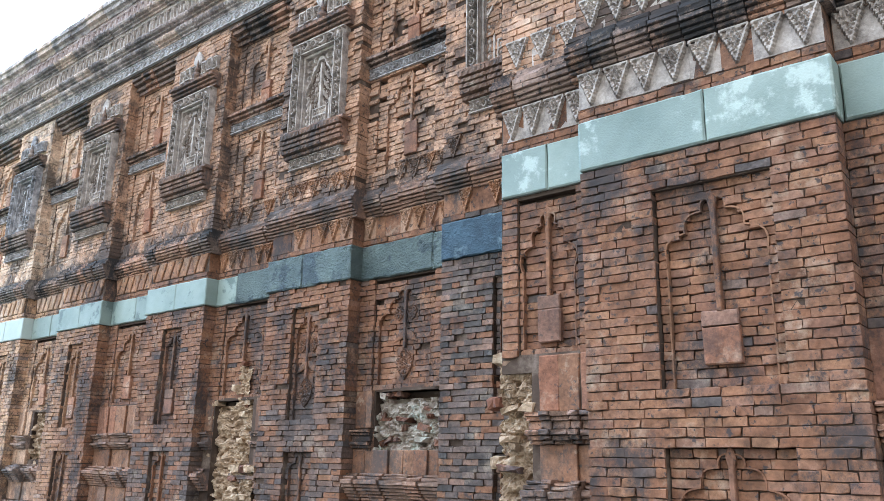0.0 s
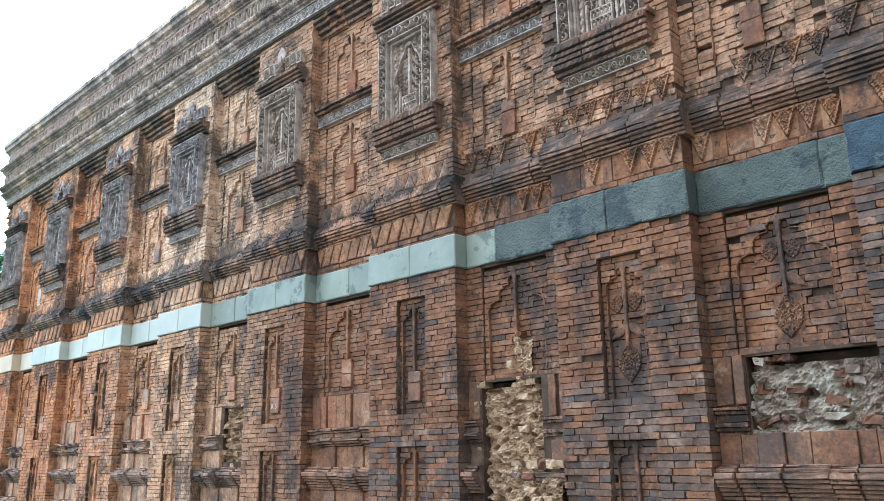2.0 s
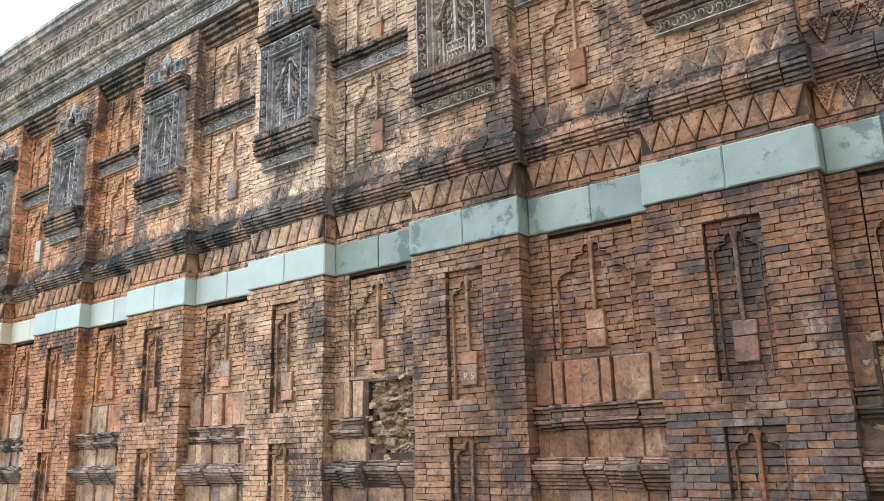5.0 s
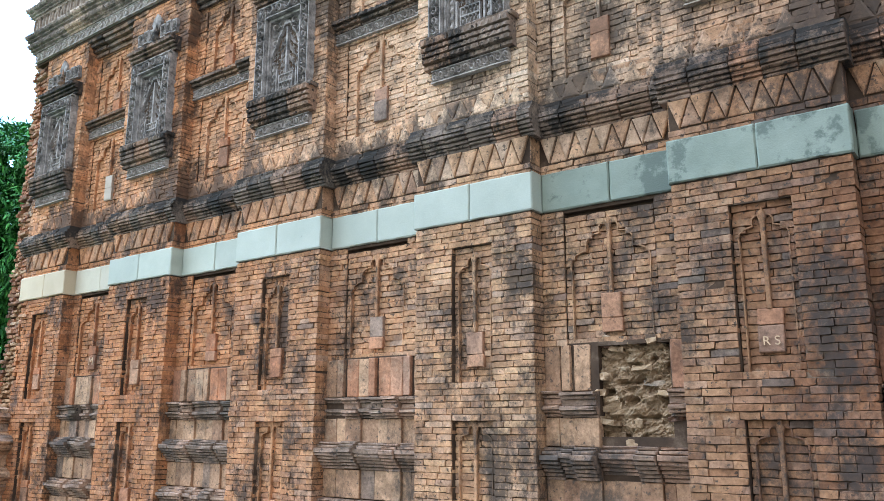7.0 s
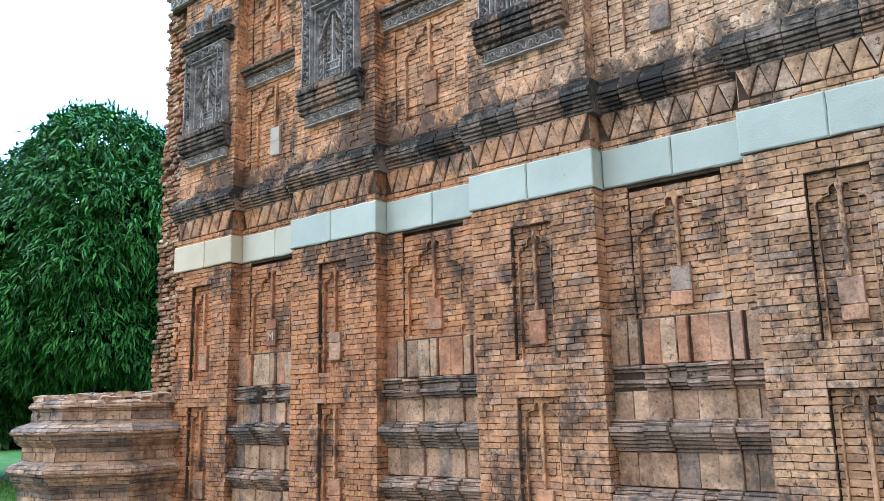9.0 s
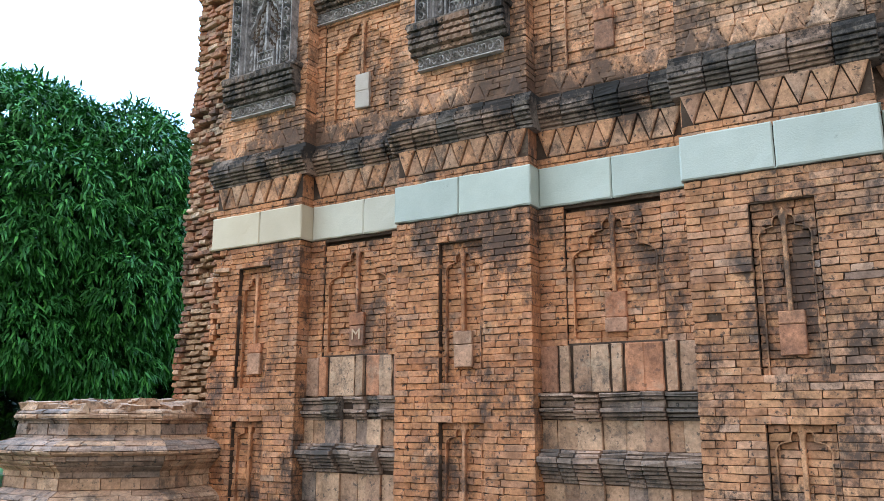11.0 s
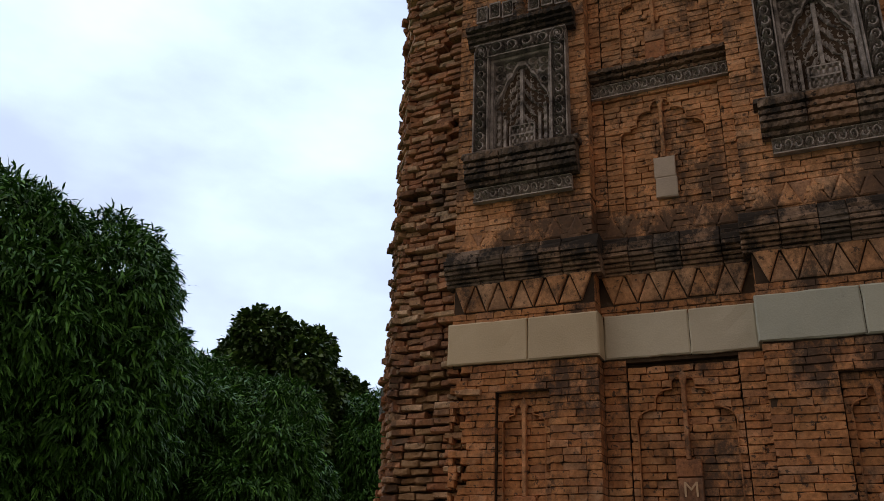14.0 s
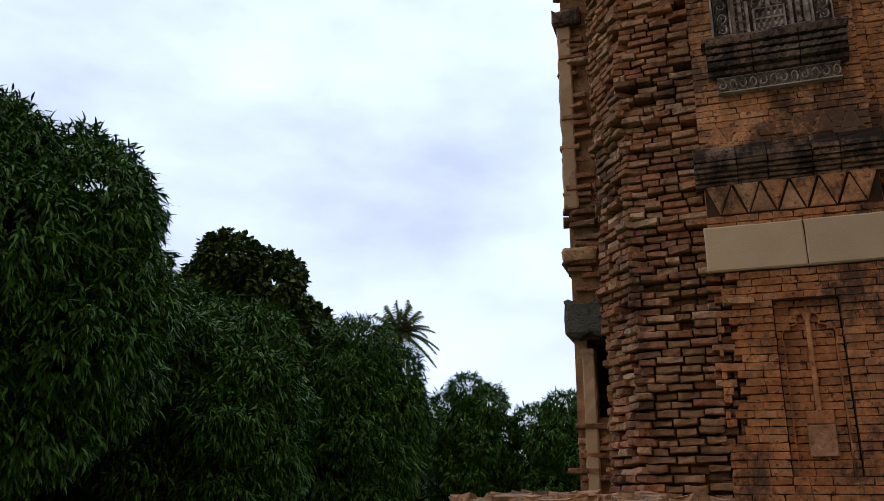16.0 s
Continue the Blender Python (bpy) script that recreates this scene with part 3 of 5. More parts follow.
def broken_moulding(parent, name, profile, x0, x1, y, z, mats, sag=0.005):
    """Plinth moulding that steps out and back at fixed breaks of the bay, with chipped short pieces."""
    breaks = [x0 + (x1 - x0) * f for f in ((0.0, 0.24, 0.40, 0.66, 0.80, 1.0) if x1 - x0 > 0.3 else (0.0, 1.0))]
    for k, (a, b) in enumerate(zip(breaks, breaks[1:])):
        out = 0.016 if k % 2 else 0.0
        x = a
        while x < b - 0.005:
            w = 0.09 + 0.09 * rng.random()
            if b - (x + w) < 0.06:
                w = b - x
            me = strip_mesh(name, profile, w - 0.004, mats[int(rng.integers(len(mats)))], int(rng.integers(1e6)), 0.0022)
            back = 0.04 if rng.random() < 0.06 else 0.0
            put(name, me, parent, (x + w / 2, y - out + back + rng.normal(0, sag), z + rng.normal(0, 0.003)))
            x += w


def run_moulding(parent, name, profile, x0, x1, y, z, mat, label="", low=0.16, high=0.30, sag=0.003, bead=0.0, miss=0.0):
    """Moulding pieces end to end from x0 to x1, each slightly out of line."""
    x = x0
    while x < x1 - 0.01:
        w = low + (high - low) * rng.random()
        if x1 - (x + w) < low * 0.7:
            w = x1 - x
        me = strip_mesh(name, profile, w - 0.003, mat, int(rng.integers(1e6)), 0.0022, bead)
        back = 0.035 if rng.random() < miss else 0.0
        put(name, me, parent, (x + w / 2, y + back + rng.normal(0, sag), z + rng.normal(0, sag * 0.6)), label)
        x += w


def triangle_mesh(name, w, h, d, mat, up=False):
    s = 1 if up else -1
    z0, z1 = (0, h) if up else (h, 0)
    i = 0.008
    out = [(-w / 2, z0), (w / 2, z0), (0, z1)]
    inn = [(-w / 2 + 2 * i, z0 + s * i), (w / 2 - 2 * i, z0 + s * i), (0, z1 - s * 2.2 * i)]
    verts = [(x, 0.02, z) for x, z in out] + [(x, -d * 0.6, z) for x, z in out] + [(x, -d, z) for x, z in inn]
    faces = [(0, 1, 4, 3), (1, 2, 5, 4), (2, 0, 3, 5), (3, 4, 7, 6), (4, 5, 8, 7), (5, 3, 6, 8), (6, 7, 8)]
    return mesh_of(name, verts, faces, mat)


def carved_triangle(u, v):
    w = np.clip(v, 0.02, 1)
    inside = np.abs(u - 0.5) < 0.5 * w
    r = np.hypot((u - 0.5) * 1.1, v - 0.66)
    leaf = 0.55 + 0.45 * np.sin(r * 42 + 3 * np.cos(5 * np.arctan2(v - 0.66, u - 0.5)))
    rim = np.abs(u - 0.5) > 0.5 * w - 0.09
    return np.where(inside, np.where(rim | (v > 0.92), 0.9, 0.35 + 0.6 * leaf * (r < 0.36) + 0.3 * (v < 0.35)), 0.0)


TRI_DOWN = triangle_mesh("frieze_tile", 0.104, 0.142, 0.014, TRIANGLE)
TRI_BETWEEN = triangle_mesh("frieze_tile", 0.100, 0.134, 0.007, TRIANGLE, True)
SMOOTH_BED = slab_block("frieze_bed", 0.2, 0.152, 0.105, TRIANGLE, 0.0015, 0.003, 66)
TRI_UP = triangle_mesh("frieze_tile", 0.106, 0.115, 0.009, BRICK_UP, True)
TRI_HANG = triangle_mesh("frieze_tile", 0.098, 0.107, 0.005, TRIANGLE)
TRI_CARVED = height_mesh("frieze_tile", 0.118, 0.150, 22, 26, carved_triangle, 0.024, CARVED_GREY)
TRI_CARVED_RED = height_mesh("frieze_tile", 0.112, 0.145, 22, 26, carved_triangle, 0.022, TRIANGLE)
STRIP_TILES = [slab_block("strip_tile", 0.083, 0.222, 0.05, m, 0.002, 0.004, 40 + k) for k, m in enumerate((PLINTH, PLAQUE, PLINTH))]
PLAQUES = {}
FRIEZE_BED = [slab_block("frieze_bed", 0.2, 0.152, 0.105, BRICK, 0.0015, 0.003, 60 + k) for k in range(4)]


def plaque(parent, x, y, z0, z1, w, label="", mat=None):
    """A raised plaque of two terracotta tiles, one above the other."""
    cut = z0 + (z1 - z0) * (0.36, 0.48, 0.62, 0.7)[int(rng.integers(4))]
    for a, b in ((z0, cut - 0.001), (cut + 0.001, z1)):
        key = (round(w, 3), round(b - a, 3), mat is None)
        if key not in PLAQUES:
            PLAQUES[key] = slab_block("plaque", w, b - a, 0.04, mat or PLAQUE, 0.0015, 0.004, len(PLAQUES) + 90)
        put("plaque", PLAQUES[key], parent, (x + rng.normal(0, 0.0015), y + rng.normal(0, 0.0015), a), label)


def triangles(parent, x0, x1, y, z, me, pitch, miss=0.04):
    count = max(1, round((x1 - x0) / pitch))
    p = (x1 - x0) / count
    for k in range(count):
        if rng.random() > miss:
            ob = put("frieze_tile", me, parent, (x0 + (k + 0.5) * p, y + rng.normal(0, 0.0015), z + rng.normal(0, 0.002)))
            ob.scale = (min(1.04, p / pitch), 1, 1)


def niche(wall, cx, y, z0, z1, halfw, apex, spring, archw, plq, stem_to, lobes, sink=0.03, rib=0.006, plq_w=0.105, plq_mat=None):
    """A sunk panel with a cusped blind arch, a leaf finial on a rod and a hanging plaque."""
    yp = y + sink
    pts = arch_curve(archw, spring, apex, z0 + 0.012, lobes)
    lay(wall, cx - halfw + 0.004, cx + halfw - 0.004, z0, z1, yp, arch=(cx, arch_width(pts)))
    lay(wall, cx - archw, cx + archw, z0, apex, yp + 0.018, arch=(cx, arch_width(pts)), inside=True)
    moved = [(x, z - z0) for x, z in pts]
    put("arch_rib", rib_mesh("arch_rib", moved, rib, 0.003, BRICK_UP if z0 > 3.3 else BRICK), wall, (cx, yp, z0))
    put("finial", leaf_finial("finial", 0.036, 0.062, 0.020, apex - 0.03 - stem_to, 0.012, BRICK_UP if z0 > 3.3 else BRICK), wall, (cx, yp + 0.006, apex - 0.03))
    if plq:
        plaque(wall, cx, yp - 0.004, plq[0], plq[1], plq_w, "pale lime-washed plaque" if plq_mat else "", plq_mat)


def pendant_relief(u, v):
    """A pointed medallion of petals with a beaded rim."""
    x, z = (u - 0.5) * 2, v * 2 - 1
    d = np.abs(x) * 0.95 + np.abs(z) ** 1.6
    th, r = np.arctan2(z, x), np.hypot(x, z * 0.7)
    petals = 0.55 + 0.4 * np.cos(8 * th + 3 * np.floor(r * 4)) * np.cos(r * 14)
    return np.where(d < 0.80, petals, np.where(d < 1.0, 0.75 + 0.2 * np.cos(th * 30), 0.0))


def hanging_ornament(wall, cx, y, top, foot):
    """A medallion hung on a rod, with a pair of drooping leaves and a pair of small rosettes."""
    put("medallion", height_mesh("medallion", 0.125, 0.20, 30, 44, pendant_relief, 0.018, BRICK, 0.03), wall, (cx, y + 0.012, foot))
    for s in (-1, 1):
        leaf = put("leaf", leaf_finial("leaf", 0.05, 0.125, 0.012, 0.02, 0.012, BRICK), wall, (cx, y + 0.016, foot + 0.30))
        leaf.rotation_euler = (0, s * radians(128), 0)
        put("rosette", height_mesh("rosette", 0.075, 0.10, 20, 26, pendant_relief, 0.012, BRICK, 0.03), wall, (cx + s * 0.052, y + 0.012, foot + 0.36))


def pier(number, x0, x1, y, label, panel=True, frieze=TRI_DOWN, holes=(), band=BAND_NEW, upper=True, w_panel=0.132, carved=False, shift=0.0):
    cx = (x0 + x1) / 2 + shift
    skips = [(cx - w_panel, cx + w_panel, 1.865, 2.61), (cx - w_panel, cx + w_panel, 0.90, 1.69)] if panel else []
    plate = [(x0 - 1, x1 + 1, 2.753, 2.963), (x0 - 1, x1 + 1, 3.02, 3.335)]
    me = holed_sheet("wall", x0 + 0.006, x1 - 0.006, -0.05, WALL_TOP, y + 0.008, y + 0.25, [*skips, *holes], MORTAR)
    wall = tagged(put(f"wall_{number}", me), label, "wall", kind="structure")
    panel_back = holed_sheet("panel_bed", cx - w_panel - 0.02, cx + w_panel + 0.02, 0.85, 2.65, y + 0.06, y + 0.24, holes, MORTAR)
    if panel:
        put("panel_bed", panel_back, wall)
        wide = w_panel > 0.2
        aw, lb = (w_panel * 0.82, 3) if wide else (0.100, 2)
        niche(wall, cx, y, 1.865, 2.61, w_panel, 2.555, 2.33 if wide else 2.42, aw, None if carved else (1.955, 2.14), 2.14, lb, plq_w=0.13 if wide else 0.105)
        niche(wall, cx, y, 0.90, 1.69, w_panel, 1.655, 1.45 if wide else 1.53, aw, (1.00, 1.20), 1.20, lb)
    if carved:
        hanging_ornament(wall, cx, y + 0.03, 2.5, 1.955)
    frame_skip = [(cx - 0.25, cx + 0.25, 3.64, 4.66)] if upper else []
    lay(wall, x0, x1, 0.0, WALL_TOP, y, [*skips, *plate, *holes, *frame_skip])
    return wall


def band_run(x0, x1, y, cuts, mat, z0=2.753, h=0.21, proud=0.012, rough=0.0012, label="smooth grey-green cement slab"):
    """Slabs of the string course, each a thing of its own, from x0 to x1 with joints at the cuts."""
    edges = [x0, *cuts, x1]
    for a, b in zip(edges, edges[1:]):
        me = slab_block("band_slab", b - a - 0.003, h, 0.12, mat, rough, 0.006 + rough, int(rng.integers(1e6)))
        tagged(put("band_slab", me, None, ((a + b) / 2, y - proud + rng.normal(0, 0.001), z0)), label + " in the string course of the brick wall", "stone band", "string course slabs")


def cornice_for(wall, x0, x1, y, z, over, frieze, pitch, mat=MOULD, miss=0.04):
    ruined = frieze is TRI_CARVED_RED
    run_moulding(wall, "cornice_piece", CORNICE, x0 - over, x1 + over, y, z, PLINTH_DARK if ruined else mat, low=0.16 if ruined else 0.11, high=0.32 if ruined else 0.2, sag=0.003 if ruined else 0.002, miss=0.05 if ruined else 0.0)
    count = max(1, round((x1 - x0) / 0.2))
    p = (x1 - x0) / count
    plain = frieze is TRI_DOWN
    for k in range(count):
        put("frieze_bed", SMOOTH_BED if plain and rng.random() < 0.4 else FRIEZE_BED[int(rng.integers(4))], wall, (x0 + (k + 0.5) * p, y + (0.010 if plain else 0.003), 3.018)).scale = (p / 0.203, 1, 1)
    if plain:
        triangles(wall, x0 + 0.004 + pitch / 2, x1 - 0.004 - pitch / 2, y + 0.004, 3.022, TRI_BETWEEN, pitch, 0.0)
    triangles(wall, x0 + 0.004, x1 - 0.004, y + 0.002, 3.022, frieze, pitch, 0.0 if plain else miss)
    if plain:
        triangles(wall, x0 + 0.02 + pitch / 2, x1 - 0.02 - pitch / 2, y + 0.003, 3.372, TRI_HANG, pitch, 0.1)
    triangles(wall, x0 + 0.02, x1 - 0.02, y + 0.004, 3.365, TRI_UP if frieze is TRI_DOWN else TRI_CARVED_RED if frieze is TRI_CARVED_RED else TRI_CARVED, pitch, miss * 2)


def recess(number, x0, x1, y, label, hole=None, low=True, lower_plaque=True, upper=True):
    cx, half = (x0 + x1) / 2, (x1 - x0) / 2
    pw = min(0.245, half - 0.08)
    rects = [(cx - pw, cx + pw, 2.055, 2.735)]
    if upper:
        rects += [(cx - 0.29, cx + 0.29, 3.48, 4.17), (cx - 0.29, cx + 0.29, 4.345, 4.955)]
    holes = [hole] if hole else []
    me = holed_sheet("wall", x0 - 0.008, x1 + 0.008, -0.05, 5.0, y + 0.008, y + 0.13, [*rects, *holes], MORTAR)
    wall = tagged(put(f"wall_{number}", me), label, "wall", kind="structure")
    for a, b, c, d in rects:
        put("panel_bed", holed_sheet("panel_bed", a - 0.02, b + 0.02, c - 0.02, d + 0.02, y + 0.048, y + 0.12, holes, MORTAR), wall)
    plates = [(x0 - 1, x1 + 1, 2.745, 2.963), (x0 - 1, x1 + 1, 3.02, 3.33), (x0 - 1, x1 + 1, 1.0, 2.04)] + ([(x0 - 1, x1 + 1, 4.19, 4.33)] if upper else [])
    lay(wall, x0, x1, 0.0, 5.0, y, [*rects, *plates, *holes], singles=(1.0, 3.4))
    if low:
        # row of upright tiles, then three mouldings with tiled bands between
        count = max(4, round((x1 - x0) / 0.088))
        p = (x1 - x0) / count
        for k in range(count):
            x = x0 + (k + 0.5) * p
            if hole and hole[0] - 0.02 < x < hole[1] + 0.02 and hole[3] > 1.95:
                continue
            width = int(rng.integers(3))
            narrow = 0.62 if k % 3 == 1 else 1.12
            put("strip_tile", STRIP_TILES[width], wall, (x + rng.normal(0, 0.002), y - (0.014 if k % 3 == 1 else 0.002) + rng.normal(0, 0.002), 1.822), "", 0.0, (p / 0.088 * narrow, 1, 1))
        for prof, z in ((M_ONE, 1.692), (M_TWO, 1.40), (M_THREE, 1.095)):
            if hole and hole[2] < z + 0.06 < hole[3]:
                spans = [(x0, hole[0]), (hole[1], x1)]
            else:
                spans = [(x0, x1)]
            for a, b in spans:
                if b - a > 0.05:
                    broken_moulding(wall, "moulding_piece", prof, a, b, y, z, (PLINTH_DARK, MOULD) if prof is M_ONE else (PLINTH_DARK,))
        breaks = [x0 + (x1 - x0) * f for f in (0.0, 0.24, 0.40, 0.66, 0.80, 1.0)]
        for z0, z1 in ((1.552, 1.692), (1.237, 1.40), (0.72, 1.095)):
            for k, (a, b) in enumerate(zip(breaks, breaks[1:])):
                if hole and hole[0] - 0.04 < (a + b) / 2 < hole[1] + 0.04 and hole[2] < (z0 + z1) / 2 < hole[3]:
                    continue
                courses = 1 if z0 > 1 else 3
                for c in range(courses):
                    step = (z1 - z0) / courses
                    cut = a + (b - a) * (0.35 + 0.3 * rng.random())
                    for p, q in ((a, cut), (cut, b)) if b - a > 0.14 else ((a, b),):
                        tile = slab_block("facing_tile", q - p - 0.002, step - 0.002, 0.05, PLINTH if rng.random() < 0.9 else PLINTH_DARK, 0.0012, 0.003, int(rng.integers(1e6)))
                        put("facing_tile", tile, wall, ((p + q) / 2, y - 0.008 - 0.016 * (k % 2) - 0.03 * (z0 < 0.8) + rng.normal(0, 0.002), z0 + c * step))
    niche(wall, cx, y, 2.055, 2.735, pw, 2.66, 2.40, pw * 0.84, (2.10, 2.295) if lower_plaque else None, 2.295, 3, 0.012)
    return wall


def upper_niches(wall, x0, x1, y):
    cx = (x0 + x1) / 2
    niche(wall, cx, y, 3.484, 4.17, 0.2925, 4.115, 3.86, 0.205, (3.555, 3.78), 3.78, 3, 0.012, plq_mat=PALE_TILE if x0 < -12.9 else None)
    niche(wall, cx, y, 4.345, 4.955, 0.2925, 4.885, 4.66, 0.18, (4.38, 4.555), 4.555, 3, 0.012)
    run_moulding(wall, "moulding_piece", MID, x0, x1, y, 4.25, MOULD, low=0.14, high=0.26, bead=0.005)
    run_moulding(wall, "lintel_piece", LINTEL, x0 - 0.03, x1 + 0.03, y, 4.965, MOULD, low=0.16, high=0.3)
    count = max(2, round((x1 - x0) / 0.19))
    p = (x1 - x0) / count
    for k in range(count):
        put("carved_tile", CARVED_STRIP, wall, (x0 + (k + 0.5) * p, y - 0.004, 4.172)).scale = (p / 0.19, 1, 1)


def crisp(h, at=0.5, sharp=9.0):
    """Turns soft waves into cut edges."""
    return 1 / (1 + np.exp(-(h - at) * sharp))


def swirl(u, v, n_across, n_up, twist=14.0):
    """A field of scrolls, a rosette at the heart of each and leaves in the corners."""
    a, b = (u * n_across) % 1 - 0.5, (v * n_up) % 1 - 0.5
    k = np.floor(u * n_across) + np.floor(v * n_up)
    r, th = np.hypot(a, b), np.arctan2(b, a)
    arm = 0.5 + 0.5 * np.cos(np.where(k % 2 == 0, 1, -1) * th - r * twist)
    petals = 0.5 + 0.5 * np.cos(6 * th)
    spiral = np.where(r < 0.16, np.where(r < 0.05, 1.0, petals), crisp(arm))
    corner = crisp(0.5 + 0.5 * np.cos(8 * th + 2) * np.cos(r * 30))
    return np.where(r < 0.46, spiral, 0.8 * corner)


def carved_strip(u, v):
    rail = (v < 0.10) | (v > 0.92)
    return np.where(rail, 0.9, swirl(u, (v - 0.10) / 0.82, 4, 1, 16))


def border_side(u, v):
    rail = (u < 0.09) | (u > 0.91)
    groove = (np.abs(u - 0.13) < 0.03) | (np.abs(u - 0.87) < 0.03)
    return np.where(rail, 0.72, np.where(groove, 0.0, swirl((u - 0.16) / 0.68, v, 1, 10, 17)))


def border_top(u, v):
    rail = (v < 0.09) | (v > 0.91)
    side = np.minimum(u, 1 - u)
    d = np.hypot((side - 0.085) * 5.9, v - 0.5)
    ring = np.where(d < 0.12, 1.0, crisp(0.5 + 0.5 * np.cos(d * 32)))
    return np.where(rail, 0.72, np.where(side < 0.17, np.where(d < 0.42, ring, 0.1), swirl((u - 0.17) / 0.66, (v - 0.1) / 0.8, 4, 1, 17)))


def heart(u, v):
    """Low relief: a cusped arch with drooping boughs about a beaded stem, a casket below it, small pillars and scrolls all round."""
    x = np.abs(u - 0.5) * 2
    top = 0.93 - 0.46 * x ** 1.4 + 0.035 * np.abs(np.sin(x * 9))
    inside = v < top
    h = np.where(inside, 0.10 + 0.22 * swirl(u, v, 8, 14, 8), 0.30 + 0.5 * swirl(u, v, 5, 9, 9))
    h = np.where(np.abs(v - top) < 0.022, 0.92, h)
    for k in range(4):
        line = 0.82 - 0.14 * k - 0.50 * x + 0.20 * x * x
        leaf = 0.030 * np.sin(np.clip(x / (0.52 - 0.02 * k), 0, 1) * math.pi) + 0.004
        h = np.where((np.abs(v - line) < leaf) & inside, 0.50 + 0.2 * np.sin(x * 40), h)
    h = np.where((x < 0.055) & (v > 0.26) & (v < 0.88), 0.9, h)
    casket = (v > 0.05) & (v < 0.27) & (x < 0.46)
    h = np.where(casket, 0.35 + 0.45 * crisp(0.5 + 0.5 * np.cos(u * 75) * np.cos(v * 62)), h)
    h = np.where(casket & ((x > 0.40) | (np.abs(v - 0.16) < 0.012) | (v > 0.25)), 0.85, h)
    h = np.where((np.abs(x - 0.62) < 0.05) & (v < 0.36), 0.75, h)
    h = np.where((np.abs(x - 0.82) < 0.055) & (v < 0.46), 0.6 + 0.3 * crisp(0.5 + 0.5 * np.cos(v * 70)), h)
    return np.where((v < 0.03) | (x > 0.96), 0.9, h)


def crest(u, v):
    rail = (v < 0.1) | (v > 0.9) | (u < 0.1) | (u > 0.9)
    return np.where(rail, 0.9, swirl((u - 0.1) / 0.8, (v - 0.1) / 0.8, 1, 2, 15))


CARVED_STRIP = height_mesh("carved_tile", 0.188, 0.075, 66, 26, carved_strip, 0.022, CARVED_PALE)


def urn_mesh(name, mat):
    prof = [(0.03, 0.0), (0.034, 0.012), (0.022, 0.02), (0.04, 0.04), (0.044, 0.06), (0.03, 0.078), (0.018, 0.085), (0.03, 0.10), (0.032, 0.112), (0.016, 0.13), (0.010, 0.16), (0.002, 0.20)]
    verts, faces, n = [], [], 12
    for r, z in prof:
        for k in range(n):
            a = 2 * math.pi * k / n
            verts.append((r * math.cos(a), r * math.sin(a) * 0.8, z))
    for i in range(len(prof) - 1):
        for k in range(n):
            a, b = i * n + k, i * n + (k + 1) % n
            faces.append((a, b, b + n, a + n))
    return mesh_of(name, verts, faces, mat, True)


def carved_window(label, mat, mould, frieze_mat, at):
    """A blind window in carved terracotta: borders, inner panel, hood, sill, apron frieze and a crest with an urn."""
    t = thing("carved_panel", label, "carved panel", at, "carved panels on the piers")
    for s in (-1, 1):
        put("border", height_mesh("border", 0.088, 0.66, 26, 200, border_side, 0.045, mat, 0.06), t, (s * 0.221, -0.03, 0.275))
    put("border", height_mesh("border", 0.53, 0.10, 150, 28, border_top, 0.045, mat, 0.06), t, (0, -0.03, 0.88))
    for s in (-1, 1):
        put("inner_frame", slab_block("inner_frame", 0.018, 0.60, 0.05, mat, 0.001, 0.004, 5), t, (s * 0.166, -0.03, 0.28))
    put("inner_frame", slab_block("inner_frame", 0.35, 0.02, 0.05, mat, 0.001, 0.004, 6), t, (0, -0.03, 0.858))
    put("inner_panel", height_mesh("inner_panel", 0.316, 0.575, 96, 170, heart, 0.036, mat, 0.05), t, (0, 0.022, 0.285))
    for prof, z, w, name in ((HOOD, 0.985, 0.62, "hood_piece"), (SILL, 0.085, 0.61, "sill_piece")):
        for k in range(3):
            put(name, strip_mesh(name, prof, w / 3 - 0.003, mould, 300 + k, 0.0012, 0.005), t, ((k - 1) * w / 3, -0.02, z))
    put("sill_slab", slab_block("sill_slab", 0.64, 0.026, 0.10, mould, 0.002, 0.006, 8), t, (0, -0.075, 0.255))
    for k in range(3):
        put("frieze", height_mesh("frieze", 0.176, 0.08, 60, 26, carved_strip, 0.024, frieze_mat), t, ((k - 1) * 0.178, -0.008, 0.0))
    for k in range(7):
        if k != 3:
            put("crest_tile", height_mesh("crest_tile", 0.066, 0.115, 16, 24, crest, 0.026, mat), t, ((k - 3) * 0.078, -0.006, 1.16 + 0.01 * (k % 2)))
    put("urn", urn_mesh("urn", mould), t, (0, -0.035, 1.105))
    put("crest_leaf", leaf_finial("crest_leaf", 0.13, 0.14, 0.06, 0.02, 0.02, mat), t, (-0.03, -0.004, 1.27))
    return t


